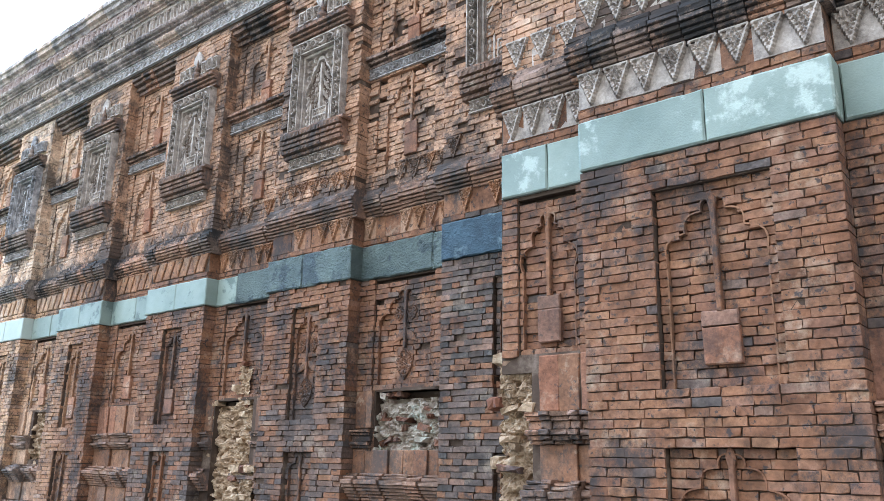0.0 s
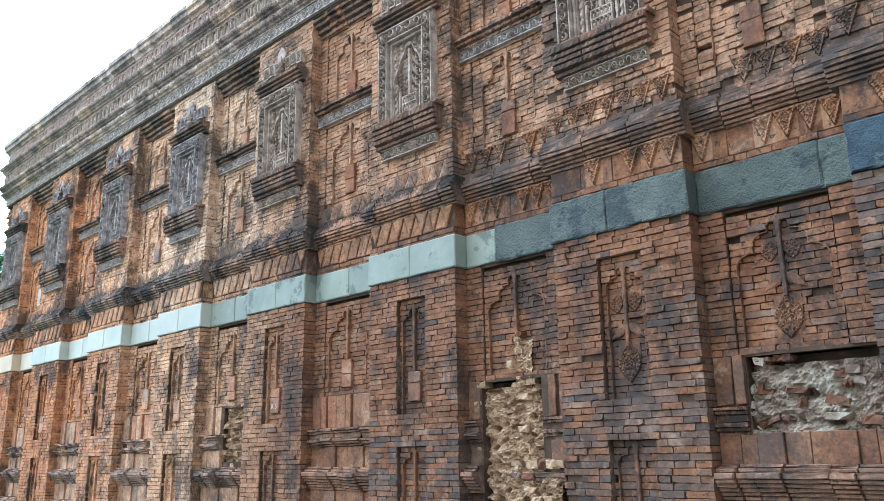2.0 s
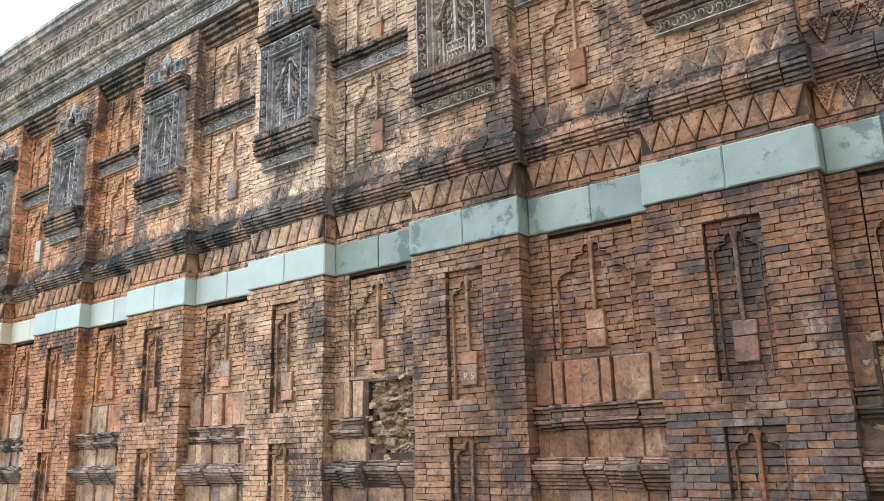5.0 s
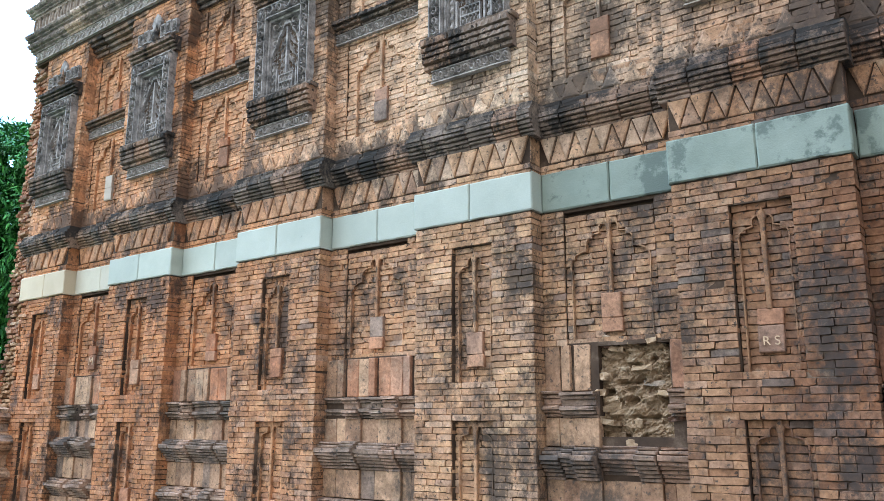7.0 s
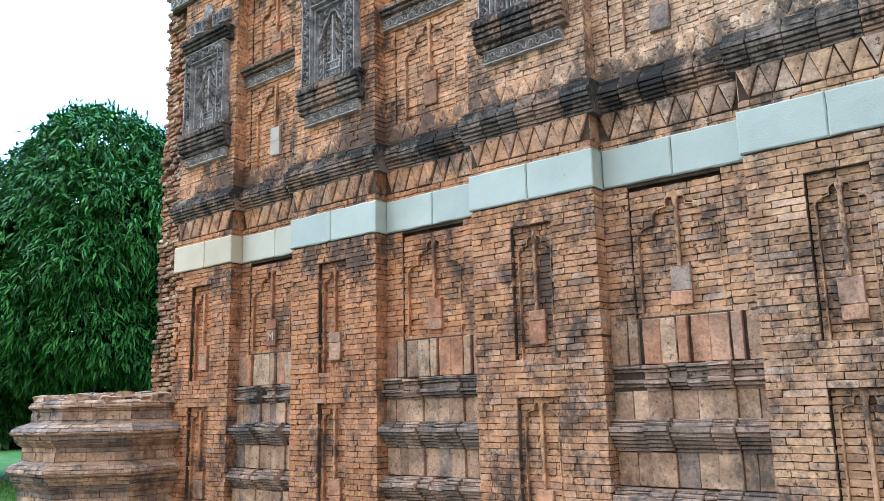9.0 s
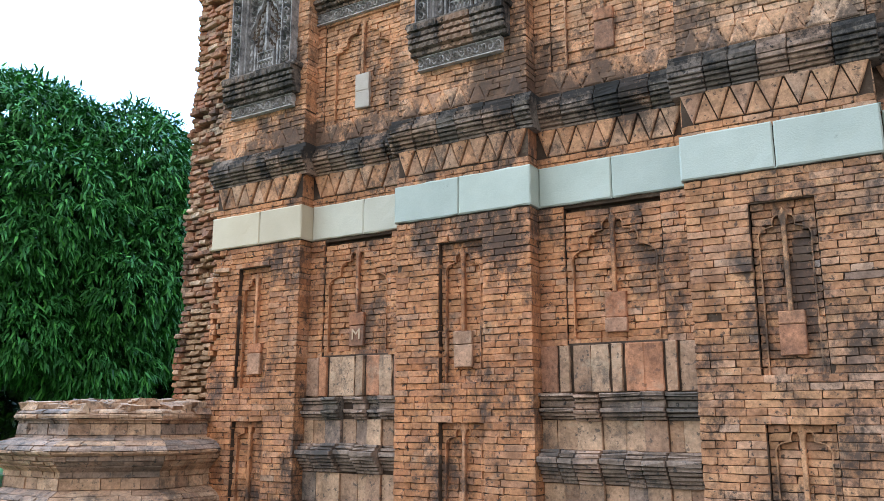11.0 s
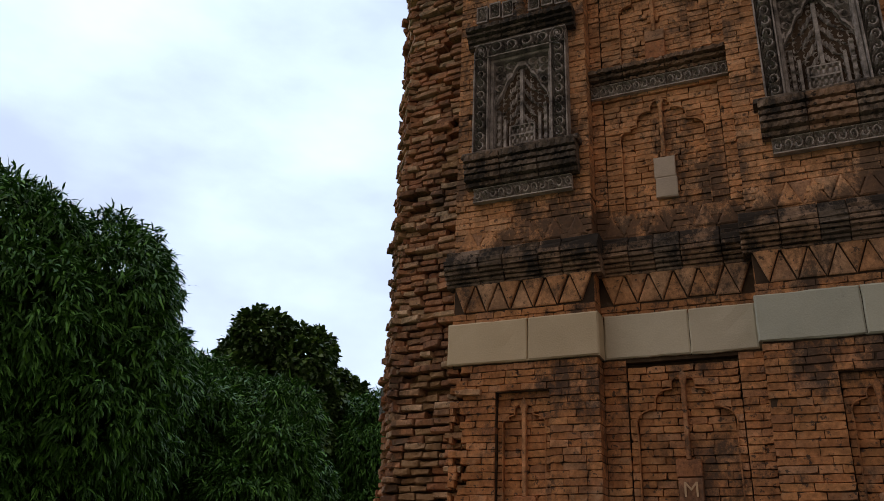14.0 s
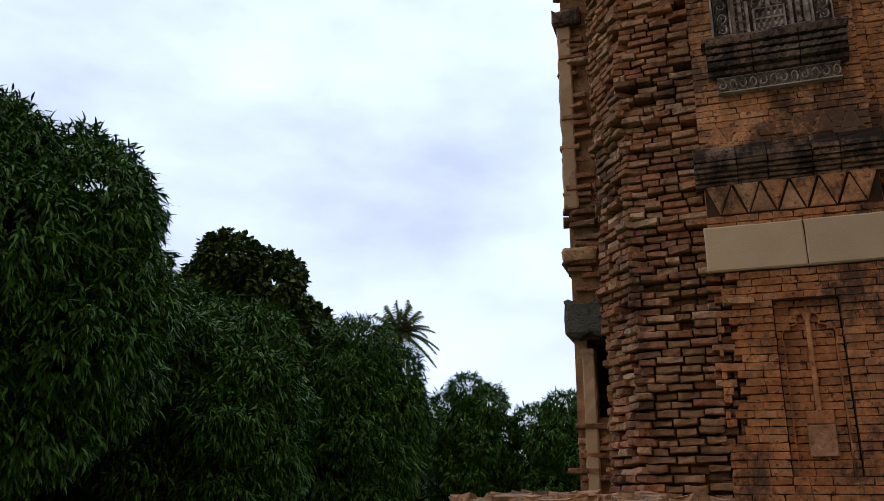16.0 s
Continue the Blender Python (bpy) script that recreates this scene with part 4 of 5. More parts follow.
tone = {0: "weathered orange brick pier with blind arched panels", 1: "old red brick pier with blind arched panels"}
wall_no = 0
for i, (x0, x1) in enumerate(PIERS[:7]):
    wall_no += 1
    old = i == 6
    w = pier(wall_no, x0, x1, FRONT, tone[1 if i > 4 else 0], holes=[(x0 - 0.02, x0 + 0.10, 2.0, 2.74, 1)] if i == 0 else (), carved=old)
    cornice_for(w, x0, x1, FRONT, 3.16, 0.035, TRI_CARVED_RED if old else TRI_DOWN, 0.112, MOULD, 0.15 if old else 0.03)
protos = {}
LOOKS = {"dark": ("carved terracotta blind window blackened by algae, on a brick pier", CARVED_DARK, MOULD, CARVED_PALE),
         "grey": ("carved terracotta blind window, lichen grey, on a brick pier", CARVED_GREY, PLINTH_DARK, CARVED_GREY)}
for i, (x0, x1) in enumerate([*PIERS[:7], (-2.97, -2.05)]):
    cx = (x0 + x1) / 2
    look_key = "dark" if i < 4 else "grey"
    spot = (cx + 0.01, FRONT - 0.004, 3.615)
    if look_key in protos:
        copy_thing(protos[look_key], pose(*spot))
    else:
        protos[look_key] = carved_window(*LOOKS[look_key], spot)

# letters scratched into two plaques


def scratched(text, x, y, z, size, label):
    cu = bpy.data.curves.new("scratched_letters", "FONT")
    cu.body, cu.size, cu.extrude, cu.align_x = text, size, 0.0008, "CENTER"
    cu.materials.append(PLASTER)
    ob = put("scratched_letters", cu, None, (x, y, z))
    ob.rotation_euler = (radians(90), 0, 0)
    tagged(ob, label, "lettering")


scratched("M", -12.60, BACK + 0.006, 2.14, 0.09, "pale letter M scratched into a terracotta plaque")
scratched("R S", -7.205, FRONT + 0.024, 1.985, 0.055, "faint letters R S scratched into a terracotta plaque")

HOLES = {3: (-8.04, -7.68, 1.60, 2.035, 1), 5: (-5.18, -4.74, 1.05, 2.035, 1), 6: (-3.56, -2.985, 1.66, 2.035, 1)}
for i, (x0, x1) in enumerate(RECESSES):
    wall_no += 1
    w = recess(wall_no, x0, x1, BACK, "recessed brick bay with a cusped blind arch and moulded plinth" + (", broken open to its core" if i in HOLES else ""), HOLES.get(i), lower_plaque=i < 5)
    if i == 6:
        hanging_ornament(w, (x0 + x1) / 2, BACK + 0.012, 2.6, 2.10)
    cornice_for(w, x0 + 0.002, x1 - 0.002, BACK, 3.16, 0.0, TRI_CARVED_RED if i > 4 else TRI_DOWN, 0.112, MOULD, 0.12 if i > 4 else 0.03)
    upper_niches(w, x0, x1, BACK)
    lay(w, x0, x1, 5.115, WALL_TOP, FRONT)
    put("panel_bed", holed_sheet("panel_bed", x0, x1, 5.10, WALL_TOP, FRONT + 0.008, FRONT + 0.2, [], MORTAR), w)

# string course
for i, (x0, x1) in enumerate(PIERS[:7]):
    if i == 6:
        band_run(x0 - 0.01, x1 + 0.012, FRONT, [x0 + 0.36], BAND_OLD, 2.748, 0.225, 0.02, 0.0025, "rough grey-green basalt block")
    else:
        band_run(x0 - (0.02 if i == 0 else 0.012), x1 + 0.012, FRONT, [x0 + 0.37 + 0.04 * rng.random()], BAND_MID if i in (4, 5) else BAND_WARM if i == 0 else BAND_NEW)
for i, (x0, x1) in enumerate(RECESSES):
    if i == 6:
        band_run(x0 + 0.012, -3.11, BACK, [], BAND_OLD, 2.748, 0.225, 0.02, 0.0025, "rough grey-green basalt block")
        band_run(-3.11, -2.97, BACK, [], BAND_OLD, 2.748, 0.225, 0.02, 0.0025, "rough grey-green basalt block")
    elif i == 5:
        band_run(x0 + 0.012, -5.02, BACK, [], BAND_MID)
        band_run(-5.02, x1 - 0.01, BACK, [], BAND_OLD, 2.748, 0.225, 0.02, 0.0025, "rough grey-green basalt block")
    else:
        band_run(x0 + 0.012, x1 - 0.012, BACK, [x0 + 0.4], BAND_MID if i in (3, 4) else BAND_CREAM if i == 0 else BAND_NEW)
band_run(-2.97, -2.40, FRONT, [], BAND_BLUE, 2.748, 0.225, 0.02, 0.003, "blue-black basalt block")
band_run(-2.40, -1.98, FRONT, [], BAND_OLD, 2.748, 0.225, 0.02, 0.0025, "rough grey-green basalt block")

# the pier beside the projecting block, and the block itself
wall_no += 1
x0, x1 = PIERS[7]
w = pier(wall_no, x0, x1, FRONT, "old sooty brick pier half hidden by a projecting bay", upper=False)
cornice_for(w, x0, x1, FRONT, 3.16, 0.035, TRI_CARVED_RED, 0.112, MOULD, 0.3)

BX0, BX1, BX2, BX3 = -2.07, -1.62, -0.67, 0.6
BF, BR = 2.83, 2.93
wall_no += 1
w = recess(wall_no, BX0, BX1, BR, "red brick return of the projecting bay with a blind arch", (BX0 - 0.1, -1.93, 0.6, 1.98), upper=False)
side = holed_sheet("side_sheet", BX0, BX0 + 0.3, -0.05, 5.0, BR + 0.11, FRONT + 0.2, [], MORTAR)
put("side_sheet", side, w)
cornice_for(w, BX0, BX1, BR, 3.16, 0.03, TRI_CARVED, 0.118, MOULD, 0.0)
band_run(BX0, BX1, BR, [BX0 + 0.24], BAND_PEEL, 2.753, 0.21, 0.012, 0.0012, "grey-green cement slab with peeling limewash")
wall_no += 1
w = pier(wall_no, BX1, BX2, BF, "red brick pier of the projecting bay with a wide blind arch", upper=False, w_panel=0.215, shift=0.035)
cornice_for(w, BX1, BX2, BF, 3.16, 0.03, TRI_CARVED, 0.118, MOULD, 0.0)
band_run(BX1, BX2 + 0.01, BF, [-1.1], BAND_PEEL, 2.753, 0.21, 0.012, 0.0012, "grey-green cement slab with peeling limewash")
wall_no += 1
w = recess(wall_no, BX2, BX3, BR, "red brick recess of the projecting bay", None, upper=False)
cornice_for(w, BX2, BX3, BR, 3.16, 0.0, TRI_CARVED, 0.118, MOULD, 0.0)
band_run(BX2 + 0.01, BX3, BR, [], BAND_PEEL, 2.753, 0.21, 0.012, 0.0012, "grey-green cement slab with peeling limewash")
block = bmesh.new()
for bx0, bx1, y0, y1, z0, z1 in ((BX0 + 0.02, 3.0, BR + 0.14, 9.0, -0.1, 6.0), (BX3, 3.0, BR, 9.0, -0.1, 6.0)):
    bmesh.ops.create_cube(block, size=1, matrix=Matrix.Translation(((bx0 + bx1) / 2, (y0 + y1) / 2, (z0 + z1) / 2)) @ Matrix.Diagonal((bx1 - bx0, y1 - y0, z1 - z0, 1)))
block_mesh = bpy.data.meshes.new("wall_block")
block.to_mesh(block_mesh)
block.free()
block_mesh.materials.append(MORTAR)
tagged(put("wall_block", block_mesh), "brick and lime core of the projecting bay", "wall", kind="structure")


# ---- crowning cornice of the facade ----
def arch_tile(u, v):
    x = np.abs(u - 0.5) * 2
    top = 0.86 - 0.5 * x ** 1.8
    inside = (v < top) & (x < 0.70) & (v > 0.08)
    rim = inside & ((v > top - 0.10) | (x > 0.52))
    leaf = inside & (x < 0.20) & (v < 0.62) & (v > 0.18)
    return np.where(rim, 0.75, np.where(leaf, 0.55, np.where(inside, 0.05, 0.45 + 0.12 * np.cos(u * 60) * np.cos(v * 50))))


def diamond_tile(u, v):
    a = np.abs((u * 3) % 1 - 0.5) + np.abs(v - 0.5) * 0.9
    rail = (v < 0.12) | (v > 0.88)
    return np.where(rail, 0.75, np.where(np.abs(a - 0.32) < 0.1, 0.95, np.where(a < 0.16, 0.8, 0.12)))


ARCH_LOW = height_mesh("arch_tile", 0.110, 0.20, 14, 22, arch_tile, 0.045, CARVED_GREY)
ARCH_HIGH = height_mesh("arch_tile", 0.110, 0.19, 14, 22, arch_tile, 0.045, CARVED_PINK)
DIAMOND = height_mesh("diamond_tile", 0.30, 0.095, 46, 16, diamond_tile, 0.016, CARVED_PALE)
ROLL = [(0.0, 0.0), (0.02, 0.0), (0.022, 0.018), (0.045, 0.022), (0.05, 0.038), (0.075, 0.042), (0.082, 0.06), (0.082, 0.075), (0.06, 0.085), (0.0, 0.09)]
COPING = [(0.0, 0.0), (0.03, 0.0), (0.04, 0.03), (0.075, 0.04), (0.08, 0.085), (0.10, 0.095), (0.10, 0.14), (0.05, 0.155), (0.0, 0.16)]
cornice = thing("roof_cornice", "tall stepped terracotta cornice with rows of small blind arches, blackened by algae", "cornice", (0, 0, 0), kind="structure")
CX0, CX1 = -13.90, -2.0
cornice_bed = holed_sheet("cornice_bed", CX0, CX1, WALL_TOP - 0.02, 6.06, FRONT - 0.004, 4.6, [], MORTAR)
put("cornice_bed", cornice_bed, cornice)
x = CX0
while x < CX1:
    put("diamond_tile", DIAMOND, cornice, (x + 0.15, FRONT - 0.022, 5.145))
    x += 0.302
run_moulding(cornice, "roll_piece", ROLL, CX0 - 0.05, CX1, FRONT - 0.02, 5.245, MOULD_TOP, low=0.25, high=0.5, bead=0.008)
run_moulding(cornice, "roll_piece", ROLL, CX0 - 0.06, CX1, FRONT - 0.055, 5.335, MOULD_TOP, low=0.25, high=0.5, bead=0.008)
x = CX0
while x < CX1:
    put("arch_tile", ARCH_LOW, cornice, (x + 0.055, FRONT - 0.055 + rng.normal(0, 0.002), 5.425))
    x += 0.1115
run_moulding(cornice, "roll_piece", ROLL, CX0 - 0.07, CX1, FRONT - 0.07, 5.625, MOULD_TOP, low=0.25, high=0.5, bead=0.008)
x = CX0 + 0.04
while x < CX1:
    put("arch_tile", ARCH_HIGH, cornice, (x + 0.055, FRONT - 0.05 + rng.normal(0, 0.002), 5.715))
    x += 0.1115
run_moulding(cornice, "coping_piece", COPING, CX0 - 0.03, CX1, FRONT - 0.05, 5.905, MOULD_TOP, low=0.3, high=0.6)
cornice_beds = holed_sheet("cornice_bed", CX0, CX1, 5.40, 6.06, FRONT - 0.04, 4.4, [], MORTAR)
put("cornice_bed", cornice_beds, cornice)

# ---- the broken corner where a turret was torn away ----
CORNER = [(-13.69, 3.655), (-14.04, 3.695), (-14.19, 3.90), (-14.25, 4.46)]


def raw_brick(seed, mat):
    g = np.random.default_rng(seed)
    verts = []
    h = 0.029
    for y, i in ((0.0, 0.003), (0.006, 0.0), (0.12, 0.0)):
        for x, z in ((0, 0), (0.5, 0), (1, 0), (1, 1), (0.5, 1), (0, 1)):
            verts.append((0.02 + 0.96 * x + (i * 5 if x == 0 else -i * 5 if x == 1 else 0) + g.normal(0, 0.014), y + g.normal(0, 0.003) * (y < 0.05), (i if z == 0 else h - i) + g.normal(0, 0.0022)))
    faces = [(0, 1, 4, 5), (1, 2, 3, 4)]
    for k in (0, 6):
        for i in range(6):
            j = (i + 1) % 6
            faces.append((k + i, k + 6 + i, k + 6 + j, k + j))
    return mesh_of("brick", verts, faces, mat)


RAW_BRICKS = [raw_brick(700 + k, RAW) for k in range(14)]
MUDDY_BRICKS = [raw_brick(730 + k, CORNER_MUD) for k in range(6)]
bed_v, bed_f = [], []
for a, b in zip(CORNER, CORNER[1:]):
    k = len(bed_v)
    bed_v += [(a[0] + 0.07, a[1] + 0.07, -0.05), (b[0] + 0.07, b[1] + 0.07, -0.05), (b[0] + 0.07, b[1] + 0.07, 6.0), (a[0] + 0.07, a[1] + 0.07, 6.0)]
    bed_f.append((k, k + 1, k + 2, k + 3))
    k = len(bed_v)
    bed_v += [(a[0] + 0.07, a[1] + 0.07, 6.0), (b[0] + 0.07, b[1] + 0.07, 6.0), (b[0] + 0.9, b[1] + 0.9, 6.0), (a[0] + 0.9, a[1] + 0.9, 6.0)]
    bed_f.append((k, k + 1, k + 2, k + 3))
corner_wall = tagged(put("wall_corner", mesh_of("wall_corner", bed_v, bed_f, CORNER_MUD)), "raw brick corner with ragged courses where a turret broke away", "wall", kind="structure")
corner_rows = []
z = 1.35
while z < 5.95:
    shift = rng.normal(0, 0.006)
    line = [(-13.55 + 0.03 * rng.random(), 3.665), *CORNER] if 1.98 < z < 2.74 else CORNER
    for a, b in zip(line, line[1:]):
        d = Vector((b[0] - a[0], b[1] - a[1], 0))
        length = d.length
        d.normalize()
        out = Vector((d.y, -d.x, 0))
        if out.x > 0:
            out = -out
        s = -0.03 * rng.random()
        while s < length - 0.02:
            w = min(0.06 + 0.075 * rng.random(), length - s + 0.02)
            push = shift + rng.normal(0.0, 0.010) + 0.024 * noise.noise((a[0] * 3 + s * 3, z * 2.2, 1.7))
            if rng.random() < 0.06:
                push -= 0.06
            corner_rows.append((a[0] + d.x * (s + w) + out.x * push, a[1] + d.y * (s + w) + out.y * push, z + rng.normal(0, 0.003), math.atan2(d.y, d.x) + math.pi + rng.normal(0, 0.045), w))
            s += w + 0.005
    z += 0.039
for px, py, pz, turn, w in corner_rows:
    muddy = noise.noise((px * 4, py * 4, pz * 2.2)) + (0.5 if px > -14.05 and pz < 2.72 else 0.1 if px < -14.12 else -0.1) > 0.28
    brick_mesh = MUDDY_BRICKS[int(rng.integers(6))] if muddy else RAW_BRICKS[int(rng.integers(14))]
    put("brick", brick_mesh, corner_wall, (px, py, pz), "", turn, (w, 1, 0.88 + 0.24 * rng.random()))

# jamb of the lost side opening beyond the corner, with a dark slot under a stone block
JX0, JX1, JY = -14.47, -14.10, 4.46
jamb = tagged(put("wall_jamb", holed_sheet("wall_jamb", JX0 + 0.02, JX1, -0.05, 5.2, JY + 0.02, 5.4, [(-14.38, -14.13, 2.22, 2.66)], CORNER_MUD)), "plastered jamb with broken brick edges and a dark slot", "wall", kind="structure")
z = 1.3
while z < 5.15:
    if rng.random() < 0.62 and not 2.25 < z < 2.8:
        for x in (JX0 + 0.04 * rng.random(), JX0 + 0.17 + 0.03 * rng.random()):
            corner_w = 0.12 + 0.06 * rng.random()
            put("brick", RAW_BRICKS[int(rng.integers(14))], jamb, (x + rng.normal(0, 0.02), JY - 0.03 * rng.random(), z), "", rng.normal(0, 0.12), (corner_w, 1, 1))
    z += 0.039
put("plaster", slab_block("plaster", 0.085, 1.25, 0.10, PLASTER, 0.003, 0.008, 71), jamb, (JX0 + 0.04, JY - 0.015, 3.45), "cream lime plaster")
put("plaster", slab_block("plaster", 0.07, 1.10, 0.10, PLASTER, 0.003, 0.008, 72), jamb, (JX0 + 0.10, JY - 0.015, 1.5), "cream lime plaster")
tagged(put("lintel_block", slab_block("lintel_block", 0.33, 0.19, 0.5, BAND_OLD, 0.008, 0.015, 77), None, (-14.31, JY - 0.10, 2.665)), "rough grey stone block bearing over a dark slot", "stone block")
tagged(put("ledge_block", slab_block("ledge_block", 0.20, 0.09, 0.35, RAW, 0.008, 0.015, 78), None, (JX0 + 0.08, JY - 0.05, 3.10)), "broken brick ledge jutting from the corner", "ledge")
tagged(put("ledge_block", slab_block("ledge_block", 0.18, 0.10, 0.35, MOULD, 0.008, 0.015, 79), None, (JX0 + 0.06, JY - 0.05, 4.70)), "blackened brick ledge jutting from the corner", "ledge")

# ---- octagonal turret base ----
TX, TY = -14.25, 3.52
BASE = [(0.72, 0.0), (0.72, 0.78), (0.70, 0.86), (0.665, 0.94), (0.650, 1.02), (0.645, 1.09), (0.67, 1.10), (0.67, 1.118), (0.688, 1.122), (0.688, 1.142), (0.70, 1.15), (0.715, 1.195), (0.735, 1.20), (0.745, 1.225), (0.735, 1.25), (0.70, 1.275), (0.66, 1.29),
        (0.640, 1.30), (0.635, 1.40), (0.655, 1.405), (0.655, 1.42), (0.675, 1.425), (0.675, 1.44), (0.695, 1.447), (0.71, 1.49), (0.73, 1.495), (0.735, 1.52), (0.70, 1.555), (0.64, 1.575), (0.60, 1.585), (0.595, 1.68), (0.615, 1.685), (0.62, 1.71), (0.60, 1.74), (0.55, 1.75)]
base_thing = thing("turret_base", "weathered octagonal brick turret base with stacked mouldings and a broken top", "turret base", (TX, TY, 0))
base_z, base_r = [z for r, z in BASE], [r for r, z in BASE]


def base_course(f, z0, z1, n, shift, mat, seed):
    """One course of moulded bricks along one face of the octagon, n bricks long."""
    g = np.random.default_rng(seed)
    a0, a1 = radians(22.5 + 45 * f), radians(67.5 + 45 * f)
    cuts = sorted({0.0, 1.0, *[c for c in ((k + shift) / n for k in range(n + 1)) if 0.08 < c < 0.92]})
    zs = [z0 + 0.0008, z0 + 0.004, (z0 + z1) / 2, z1 - 0.004, z1 - 0.0008]
    verts, faces = [], []
    for s0, s1 in zip(cuts, cuts[1:]):
        push, k0 = g.normal(0, 0.004), len(verts)
        for s in (s0 + 0.002, s1 - 0.002):
            for i, z in enumerate(zs):
                r = (np.interp(z, base_z, base_r) + push - (0.004 if i in (0, 4) else 0) + g.normal(0, 0.002)) / math.cos(radians(22.5))
                verts.append((r * (math.cos(a0) * (1 - s) + math.cos(a1) * s), r * (math.sin(a0) * (1 - s) + math.sin(a1) * s), z + g.normal(0, 0.001)))
            verts.append((0.8 * verts[-1][0], 0.8 * verts[-1][1], z1))
            verts.append((0.8 * verts[-1][0], 0.8 * verts[-1][1], z0))
        for i in range(5):
            faces.append((k0 + i, k0 + 7 + i, k0 + 8 + i, k0 + i + 1))
        faces.append((k0, k0 + 6, k0 + 13, k0 + 7))
        faces.append(tuple(range(k0, k0 + 7)))
        faces.append(tuple(range(k0 + 13, k0 + 6, -1)))
    return mesh_of("brick_course", verts, faces, mat)


core_v = [(0.9 * r * math.cos(radians(22.5 + 45 * k)), 0.9 * r * math.sin(radians(22.5 + 45 * k)), z) for r, z in ((0.70, 0.0), (0.70, 0.9), (0.63, 1.0), (0.63, 1.5), (0.55, 1.74)) for k in range(8)]
core_f = [(i * 8 + k, i * 8 + (k + 1) % 8, (i + 1) * 8 + (k + 1) % 8, (i + 1) * 8 + k) for i in range(4) for k in range(8)] + [tuple(range(32, 40))]
put("core", mesh_of("core", core_v, core_f, MORTAR), base_thing)
z, course = 0.0, 0
while z < 1.74:
    h = 0.065 if z < 1.07 or 1.29 < z < 1.37 or 1.58 < z < 1.64 else 0.028
    for f in range(3, 8):
        mat = PLINTH_DARK if rng.random() < (0.12 if z < 1.1 else 0.35) else PLINTH
        put("brick_course", base_course(f, z, min(z + h, 1.748), 5, 0.5 * (course % 2) + 0.2 * rng.random(), mat, int(rng.integers(1e6))), base_thing)
    z += h
    course += 1


def chunk(g, w, d, h):
    """A broken piece of brick with uneven arrises, as vertices and faces."""
    v = []
    for y in (-0.5, -0.38, 0.5):
        pull = 0.06 if y == -0.5 else 0.0
        for px, pz in ((-0.5, -0.5), (0.0, -0.5), (0.5, -0.5), (0.5, 0.5), (0.0, 0.5), (-0.5, 0.5)):
            v.append((px * (1 - pull * 2), y, pz * (1 - pull * 3)))
    v = (np.array(v) + g.normal(0, 0.075, (18, 3))) * (w, d, h)
    f = [(0, 1, 4, 5), (1, 2, 3, 4)]
    for k in (0, 6):
        for i in range(6):
            j = (i + 1) % 6
            f.append((k + i, k + 6 + i, k + 6 + j, k + j))
    return v, f


def joined_chunks(name, rows, mat, seed):
    """rows of (x, y, z, w, d, h) as one mesh of broken lumps."""
    g = np.random.default_rng(seed)
    vs, fs, off = [], [], 0
    for x, y, z, w, d, h in rows:
        v, f = chunk(g, w, d, h)
        a = g.normal(0, 0.1)
        c, s = math.cos(a), math.sin(a)
        v = np.stack([v[:, 0] * c - v[:, 2] * s, v[:, 1], v[:, 0] * s + v[:, 2] * c], 1)
        vs.append(v + (x, y, z))
        fs += [tuple(i + off for i in q) for q in f]
        off += len(v)
    return mesh_of(name, np.concatenate(vs), fs, mat)


g = np.random.default_rng(31)
rows = []
for k in range(150):
    a, r = g.random() * 6.28, 0.56 * math.sqrt(g.random())
    rows.append((TX + r * math.cos(a), TY + r * math.sin(a), 1.73 + 0.035 * g.random() + 0.05 * (0.56 - r), 0.07 + 0.1 * g.random(), 0.06 + 0.08 * g.random(), 0.03 + 0.035 * g.random()))
tagged(put("rubble", joined_chunks("rubble", rows, PLINTH, 5)), "broken brick rubble on top of the turret base", "rubble", kind="stuff")


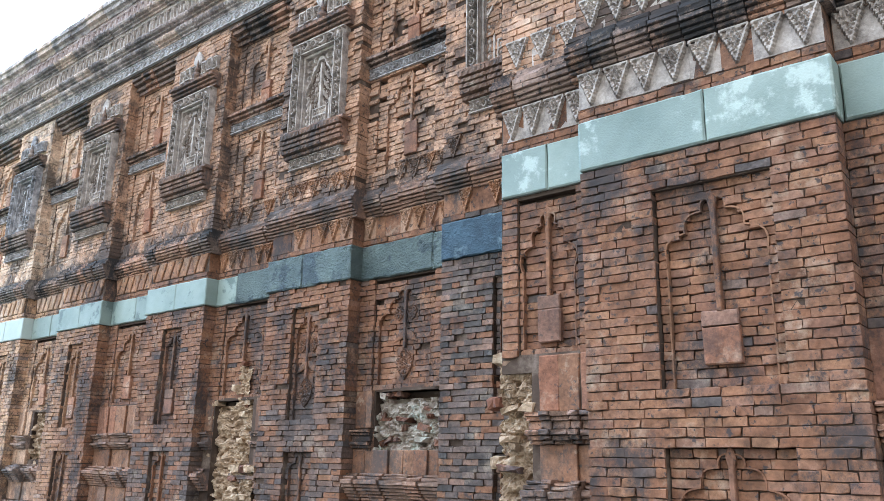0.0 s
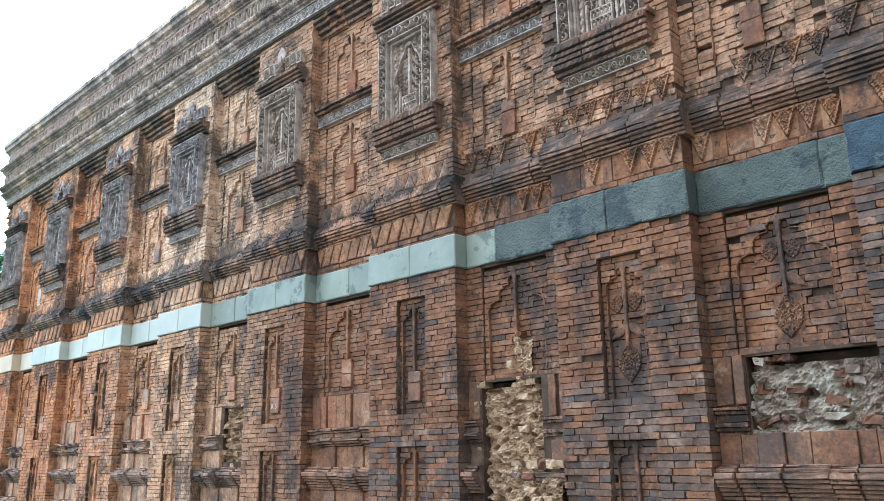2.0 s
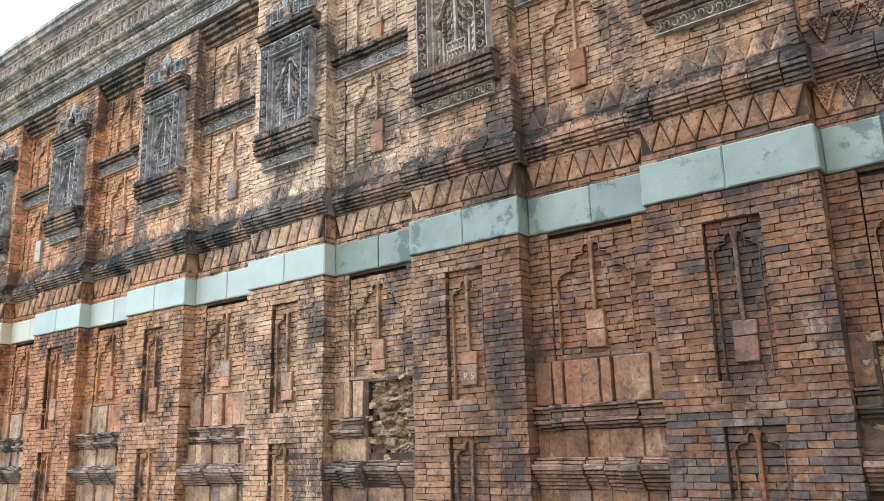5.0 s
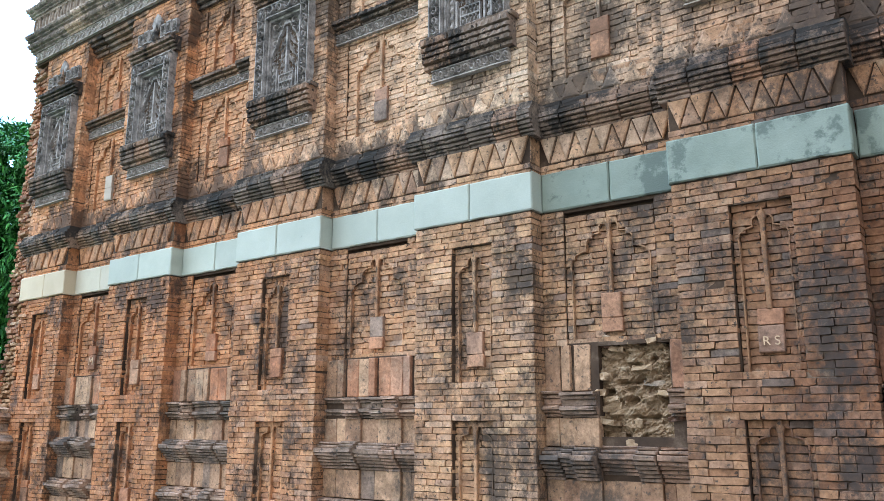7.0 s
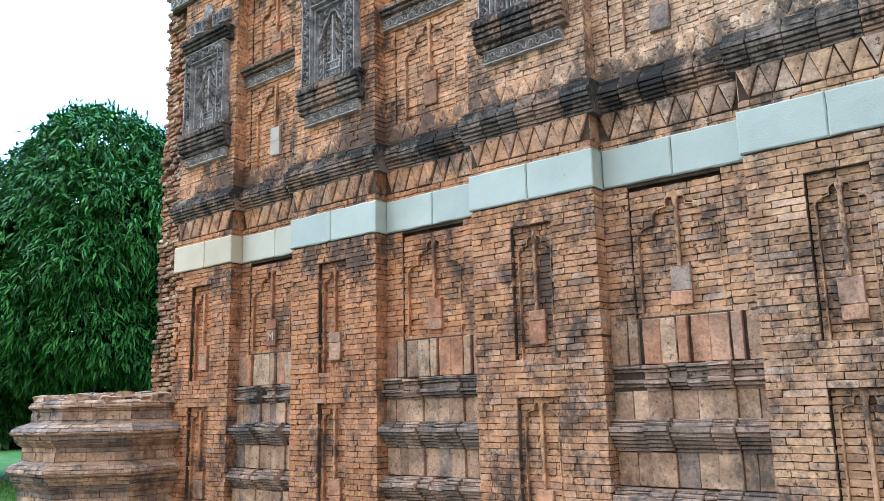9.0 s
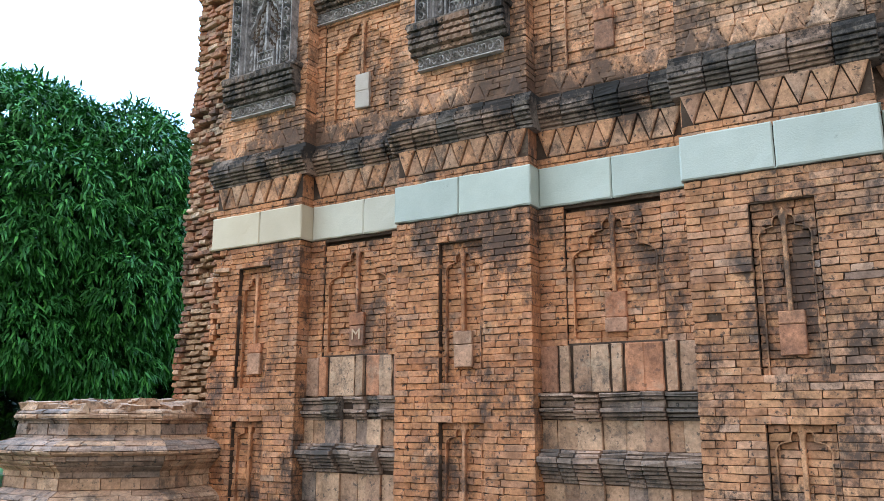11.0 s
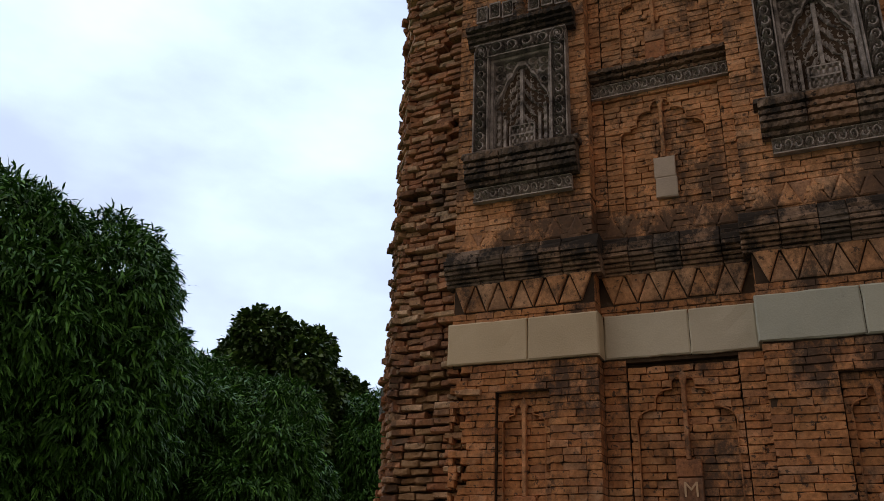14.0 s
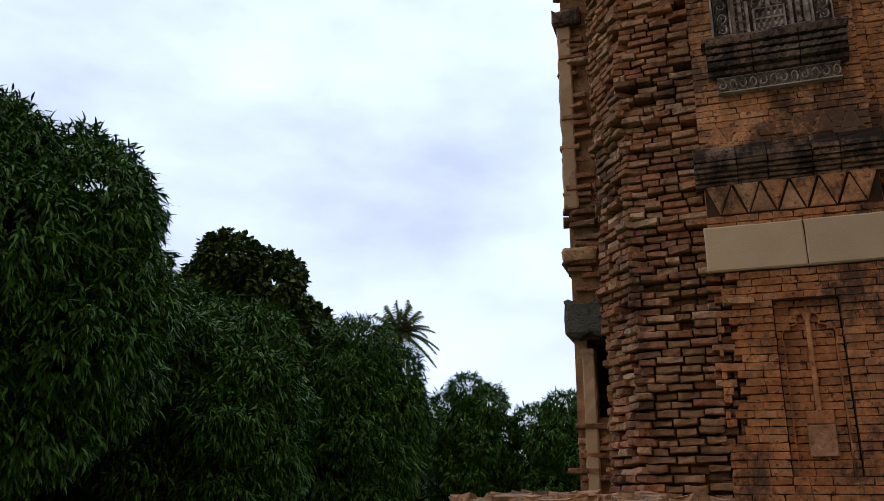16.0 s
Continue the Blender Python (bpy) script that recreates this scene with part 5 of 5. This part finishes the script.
def rubble_fill(x0, x1, z0, z1, y, mat, label, seed, lumps):
    """Exposed wall core in a hole: an uneven bed with broken bricks standing out of it in rough courses."""
    g = np.random.default_rng(seed)
    nx, nz = int((x1 - x0) / 0.009) + 2, int((z1 - z0) / 0.009) + 2
    verts, faces = [], []
    for j in range(nz):
        for i in range(nx):
            x, z = x0 + (x1 - x0) * i / (nx - 1), z0 + (z1 - z0) * j / (nz - 1)
            h = 0.030 * noise.fractal((x * 13, z * 17, seed), 0.7, 2.3, 7) - 0.02 + 0.022 * abs(noise.noise((x * 60, z * 85, seed))) + 0.16 * max(0.0, noise.noise((x * 15, z * 24, seed + 5)) - 0.22)
            verts.append((x, y + 0.06 + h, z))
    for j in range(nz - 1):
        for i in range(nx - 1):
            a = j * nx + i
            faces.append((a, a + 1, a + nx + 1, a + nx))
    core_bed = tagged(put("exposed_core", mesh_of("exposed_core", verts, faces, mat)), label, "wall core", kind="structure")
    rows = []
    z = z0 + 0.03
    while z < z1 - 0.02:
        x = x0 + 0.03 * g.random()
        while x < x1 - 0.05:
            w = 0.03 + 0.075 * g.random()
            if g.random() < lumps * 0.42:
                rows.append((min(x + w / 2, x1 - w / 2), y + 0.065 + 0.035 * g.random(), z + g.normal(0, 0.012), w, 0.09 + 0.05 * g.random(), 0.024 + 0.02 * g.random()))
            x += w + 0.015 * g.random()
        z += 0.036
    for k in range(int((18 if x1 - x0 > 0.2 else 6) * (x1 - x0 + z1 - z0))):
        side = g.integers(4)
        a, c = g.random(), 0.035 * g.random() - 0.03
        rx = x0 + c if side == 0 else x1 - c if side == 1 else x0 + (x1 - x0) * a
        rz = z0 + c if side == 2 else z1 - c if side == 3 else z0 + (z1 - z0) * a
        rows.append((rx, y + 0.03 + 0.04 * g.random(), rz, 0.03 + 0.05 * g.random(), 0.07, 0.02 + 0.03 * g.random()))
    half = max(1, len(rows) * (3 if lumps > 0.7 else 1) // 5)
    g.shuffle(rows)
    tagged(put("rubble", joined_chunks("rubble", rows[:half], RAW, seed + 1), core_bed), kind="stuff")
    tagged(put("rubble", joined_chunks("rubble", rows[half:], mat, seed + 2), core_bed), kind="stuff")


rubble_fill(-8.05, -7.67, 1.59, 2.04, BACK, RUBBLE_MUD, "broken hole showing the mud and brick core", 41, 0.4)
rubble_fill(-5.20, -4.72, 1.0, 2.0, BACK, RUBBLE_MUD, "large broken hole showing a yellow mud and rubble core", 42, 0.25)
rubble_fill(-4.76, -4.56, 1.0, 1.55, BACK - 0.13, RUBBLE_MUD, "crumbled plinth showing yellow mud core", 47, 0.3)
rubble_fill(-4.93, -4.80, 2.0, 2.29, BACK - 0.03, RUBBLE_MUD, "scar of a lost plaque showing yellow mud core", 43, 0.15)
rubble_fill(-3.57, -2.975, 1.655, 1.99, BACK, RUBBLE_LIME, "broken hole with raw brick smeared in pale lime", 44, 0.8)
rubble_fill(-2.10, -1.92, 0.6, 2.02, BR - 0.02, RUBBLE_MUD, "collapsed lower corner showing mud and rubble core", 45, 0.62)
rubble_fill(-2.36, -2.08, 0.6, 1.9, BACK - 0.2, RUBBLE_MUD, "collapsed wall foot showing mud and rubble core", 46, 0.62)


# ---- trees ----
def fast_mesh(name, verts, tris, mat):
    me = bpy.data.meshes.new(name)
    me.vertices.add(len(verts))
    me.vertices.foreach_set("co", np.asarray(verts, np.float32).ravel())
    me.loops.add(len(tris) * 3)
    me.loops.foreach_set("vertex_index", np.asarray(tris, np.int32).ravel())
    me.polygons.add(len(tris))
    me.polygons.foreach_set("loop_start", np.arange(0, len(tris) * 3, 3, dtype=np.int32))
    me.materials.append(mat)
    me.update(calc_edges=True)
    me.validate()
    return me


LEAF_V = np.array([(0, 0, 0), (0.32, 0.5, 0.03), (0.32, -0.5, 0.03), (0.7, 0.38, -0.06), (0.7, -0.38, -0.06), (1.0, 0, -0.22)])
LEAF_T = np.array([(0, 2, 1), (1, 2, 4), (1, 4, 3), (3, 4, 5)])


def leaves(points, outs, per, length, width, droop, g):
    """Sprays of leaves at the points, turned about their outward ways and hanging down."""
    n = len(points) * per
    base = np.repeat(points, per, 0)
    out = np.repeat(outs, per, 0)
    way = out * 0.75 + g.normal(0, 0.6, (n, 3)) + np.array((0, 0, -droop))
    way /= np.linalg.norm(way, axis=1, keepdims=True)
    side = np.cross(way, g.normal(0, 0.4, (n, 3)) + np.array((0, 0, 1.0)))
    side /= np.linalg.norm(side, axis=1, keepdims=True) + 1e-6
    up = np.cross(side, way)
    ln = length * (0.65 + 0.6 * g.random((n, 1)))
    wd = width * (0.8 + 0.4 * g.random((n, 1)))
    base = base + g.normal(0, length * 0.22, (n, 3))
    v = base[:, None] + LEAF_V[None, :, :1] * (way * ln)[:, None] + LEAF_V[None, :, 1:2] * (side * wd)[:, None] + LEAF_V[None, :, 2:] * (up * ln)[:, None]
    t = LEAF_T[None] + (np.arange(n) * 6)[:, None, None]
    return v.reshape(-1, 3), t.reshape(-1, 3)


def limb_mesh(name, paths):
    """Tapered limbs: each path a list of (point, radius)."""
    verts, faces, n = [], [], 8
    for path in paths:
        k0 = len(verts)
        for p, r in path:
            for k in range(n):
                a = 2 * math.pi * k / n
                verts.append((p[0] + r * math.cos(a), p[1] + r * math.sin(a), p[2]))
        for i in range(len(path) - 1):
            for k in range(n):
                a, b = k0 + i * n + k, k0 + i * n + (k + 1) % n
                faces.append((a, b, b + n, a + n))
    return mesh_of(name, verts, faces, BARK, True)


def tree(label, x, y, top, radius, foot, seed, mat, density=1.0, length=0.17, width=0.042, droop=0.55, lumps=20, per=11):
    g = np.random.default_rng(seed)
    t = thing("tree", label, "tree", (x, y, 0), "trees in the grove")
    mid = (top + foot) / 2
    hz = (top - foot) / 2
    centres, radii = [], []
    for k in range(lumps):
        a = 2 * math.pi * (k * 0.618 + 0.1 * g.random())
        w = (k + 0.5) / lumps * 1.7 - 0.85
        q = math.sqrt(1 - w * w)
        rr = radius * (0.36 + 0.12 * g.random())
        centres.append((q * math.cos(a) * (radius - rr * 0.8), q * math.sin(a) * (radius - rr * 0.8), mid + w * (hz - rr * 0.55)))
        radii.append(rr)
    centres, radii = np.array(centres), np.array(radii)
    pts, outs = [], []
    for c, r in zip(centres, radii):
        n = int(density * 60 * r * r * 4)
        d = g.normal(0, 1, (n, 3))
        d /= np.linalg.norm(d, axis=1, keepdims=True)
        p = c + d * r * np.array((1, 1, 0.85)) * (0.72 + 0.34 * g.random((n, 1)) ** 0.7)
        keep = np.ones(n, bool)
        for c2, r2 in zip(centres, radii):
            keep &= np.linalg.norm(p - c2, axis=1) > r2 * 0.62
        keep &= p[:, 2] > foot * 0.8
        pts.append(p[keep])
        outs.append(d[keep])
    pts, outs = np.concatenate(pts), np.concatenate(outs)
    v, f = leaves(pts, outs, per, length, width, droop, g)
    put("crown", fast_mesh("crown", v, f, mat), t)
    paths = [[((0.12 * math.sin(s * 3), 0.1 * math.cos(s * 2), s * mid), 0.26 * (1 - 0.45 * s)) for s in (0, 0.25, 0.5, 0.75, 1.0)]]
    put("trunk", limb_mesh("trunk", paths), t)
    for c in centres[::2]:
        a = np.array((0.1, 0.05, mid * 0.55))
        put("limb", limb_mesh("limb", [[(tuple(a + (c - a) * s + np.array((0, 0, 0.3 * math.sin(3.1 * s)))), 0.10 * (1 - 0.75 * s)) for s in (0, 0.3, 0.6, 0.95)]]), t)
    return t


tree("large dark green mango tree with drooping leaves, on the grass", -27.35, 11.2, 9.45, 3.7, 1.9, 11, LEAF_MANGO, 1.5, 0.26, 0.05, 0.7, 28)
tree("broad-leaved dark tree rising behind the mango grove", -27.5, 20.8, 10.1, 2.1, 2.0, 12, LEAF_BROAD, 1.3, 0.22, 0.14, 0.1)
tree("slim broad-leaved tree behind the grove", -28.2, 26.2, 9.7, 1.2, 2.0, 21, LEAF_BROAD, 1.6, 0.24, 0.15, 0.1)
tree("dense low mango tree in the grove", -26.2, 17.4, 7.3, 2.7, 0.2, 13, LEAF_MANGO, 1.5, 0.26, 0.05, 0.7, 24)
tree("dense round mango tree in the grove", -25.7, 24.0, 7.9, 3.0, 0.2, 14, LEAF_MANGO, 1.4, 0.26, 0.05, 0.7, 26)
tree("mango tree filling the gap behind the large one", -28.4, 17.3, 8.5, 1.9, 0.8, 22, LEAF_MANGO, 1.6, 0.26, 0.05, 0.7)
tree("small round mango tree at the far side of the grove", -22.5, 29.2, 6.8, 1.7, 0.2, 15, LEAF_MANGO, 1.5, 0.24, 0.05)
tree("bright green round tree at the far side of the grove", -19.4, 30.0, 5.95, 1.9, 0.2, 16, LEAF_MANGO, 1.4, 0.24, 0.05)
tree("dense mango tree at the back of the grove", -33.5, 8.5, 9.0, 3.6, 0.6, 17, LEAF_MANGO, 0.8, 0.26, 0.06)
tree("dense mango tree at the back of the grove", -31.5, 3.0, 8.2, 3.2, 0.6, 18, LEAF_MANGO, 0.8, 0.26, 0.06)
tree("dark tree at the edge of the far woods", -32.5, 16.5, 6.6, 3.6, 0.3, 19, LEAF_BROAD, 0.5, 0.3, 0.16, 0.2)
tree("dark tree at the edge of the far woods", -15.0, 35.0, 4.6, 3.0, 0.3, 20, LEAF_BROAD, 0.5, 0.3, 0.16, 0.2)

# far woods, past counting
g = np.random.default_rng(55)
ang = g.uniform(radians(60), radians(200), 9000)
dist = g.uniform(42, 52, 9000)
pts = np.stack([-12 + dist * np.cos(ang), 2 + dist * np.sin(ang), 5.6 * g.random(9000) ** 0.8 * (0.75 + 0.25 * np.sin(ang * 23))], 1)
v, f = leaves(pts, np.tile((0, 0, 0.4), (9000, 1)), 6, 0.9, 0.45, 0.2, g)
tagged(put("far_woods", fast_mesh("far_woods", v, f, LEAF_BROAD)), "belt of dark woods round the field", "woods", kind="stuff")

# palm
palm = thing("palm_tree", "slender palm with a round head of pale green fronds", "palm", (-28.7, 36.9, 0), "trees in the grove")
put("trunk", limb_mesh("trunk", [[((0.1 * math.sin(s), 0, 10.1 * s), 0.18 - 0.05 * s) for s in (0, 0.3, 0.6, 0.85, 1.0)]]), palm)
for k in range(44):
    a, lift = k * 2.4, 1.4 - 1.9 * (k / 44)
    verts, tris = [], []
    prev = None
    for q in range(22):
        s = q / 21
        r = 1.9 * s * math.cos(lift)
        zc = 10.1 + 1.9 * s * math.sin(lift) - 1.0 * s * s * math.cos(lift)
        c = np.array((r * math.cos(a), r * math.sin(a), zc))
        side = np.array((-math.sin(a), math.cos(a), 0.0))
        ahead = np.array((math.cos(a), math.sin(a), 0.0))
        w = 0.46 * math.sin(math.pi * min(1, 0.12 + s * 0.88)) + 0.05
        for sgn in (-1, 1):
            tip = c + side * sgn * w + ahead * 0.22 + np.array((0, 0, -0.10 - 0.05 * (q % 2)))
            i = len(verts)
            verts += [c - ahead * 0.03, c + ahead * 0.15, tip]
            tris.append((i, i + 1, i + 2))
        if prev is not None:
            i = len(verts)
            verts += [prev - side * 0.02, prev + side * 0.02, c]
            tris.append((i, i + 1, i + 2))
        prev = c
    put("frond", fast_mesh("frond", np.array(verts), np.array(tris), LEAF_PALM), palm)

# grass, thicker where the walk sees it
g = np.random.default_rng(66)
n = 26000
px, py = g.uniform(-30, -14.9, n), g.uniform(1.5, 16, n)
base = np.stack([px, py, np.full(n, -0.03)], 1)
v, f = leaves(base, np.tile((0, 0, 2.2), (n, 1)), 3, 0.10, 0.007, -0.6, g)
tagged(put("grass", fast_mesh("grass", v, f, GRASS)), "short green grass", "grass", kind="stuff")


# ---- the bricks of the walls ----
def brick_variant(seed):
    """A worn brick of unit length with chipped, wavering arrises."""
    g = np.random.default_rng(seed)
    h = COURSE - 0.002
    ring = ((0, 0), (0.34, 0), (0.68, 0), (1, 0), (1, 1), (0.66, 1), (0.32, 1), (0, 1))
    lean = g.normal(0, 0.0012)
    edge = [(g.normal(0, 0.007), g.normal(0, 0.0011)) for _ in ring]
    if g.random() < 0.35:
        k = (0, 3, 4, 7)[int(g.integers(4))]
        edge[k] = (0.035 if ring[k][0] == 0 else -0.035, 0.004 if ring[k][1] == 0 else -0.004)
    verts = []
    for y, i in ((0.0, 0.0017), (0.004, 0.0), (0.112, 0.0)):
        for (x, z), (ex, ez) in zip(ring, edge):
            px = 0.008 + 0.984 * x + (i * 6 if x == 0 else -i * 6 if x == 1 else 0) + ex
            verts.append((px, y + (lean * (x - 0.5) * 2 + g.normal(0, 0.0011) if y < 0.04 else 0), 0.001 + (i if z == 0 else h - i) + ez))
    faces = [(0, 1, 6, 7), (1, 2, 5, 6), (2, 3, 4, 5)]
    for k in (0, 8):
        for i in range(8):
            j = (i + 1) % 8
            faces.append((k + i, k + 8 + i, k + 8 + j, k + j))
    return np.array(verts), faces


VARIANTS = [brick_variant(200 + k) for k in range(20)]
brick_meshes = {}
joined = {}
count_of = {}
for parent, a, b, z, y, single, mat in BRICKS:
    k = int(rng.integers(20))
    if mat is BRICK and ((-4.6 < a < -3.7 and z < 1.95) or (-6.2 < a < -5.2 and z < 1.75) or (-3.0 < a < -1.98 and z < 3.1 and y > 3)) and rng.random() < (0.78 if a > -2.85 else 0.7):
        mat = SOOT if a > -3.1 else SLATE
    elif mat is BRICK and rng.random() < (0.04 if a > -8.4 else 0.005 if a > -10.5 else 0.0):
        mat = SLATE
    n = count_of.get(parent.name, 0)
    if single and n < 165:
        count_of[parent.name] = n + 1
        if (k, mat.name) not in brick_meshes:
            brick_meshes[k, mat.name] = mesh_of("brick", VARIANTS[k][0], VARIANTS[k][1], mat)
        put("brick", brick_meshes[k, mat.name], parent, (a, y, z), "", 0.0, (b - a, 1, 1))
    else:
        joined.setdefault((parent.name, mat.name), (parent, mat, []))[2].append((k, a, b, z, y))
for parent, mat, rows in joined.values():
    vs, fs, off = [], [], 0
    for k, a, b, z, y in rows:
        v, f = VARIANTS[k]
        vs.append(v * (b - a, 1, 1) + (a, y, z))
        fs += [tuple(i + off for i in q) for q in f]
        off += len(v)
    tagged(put("brickwork", mesh_of("brickwork", np.concatenate(vs), fs, mat), parent), kind="stuff")
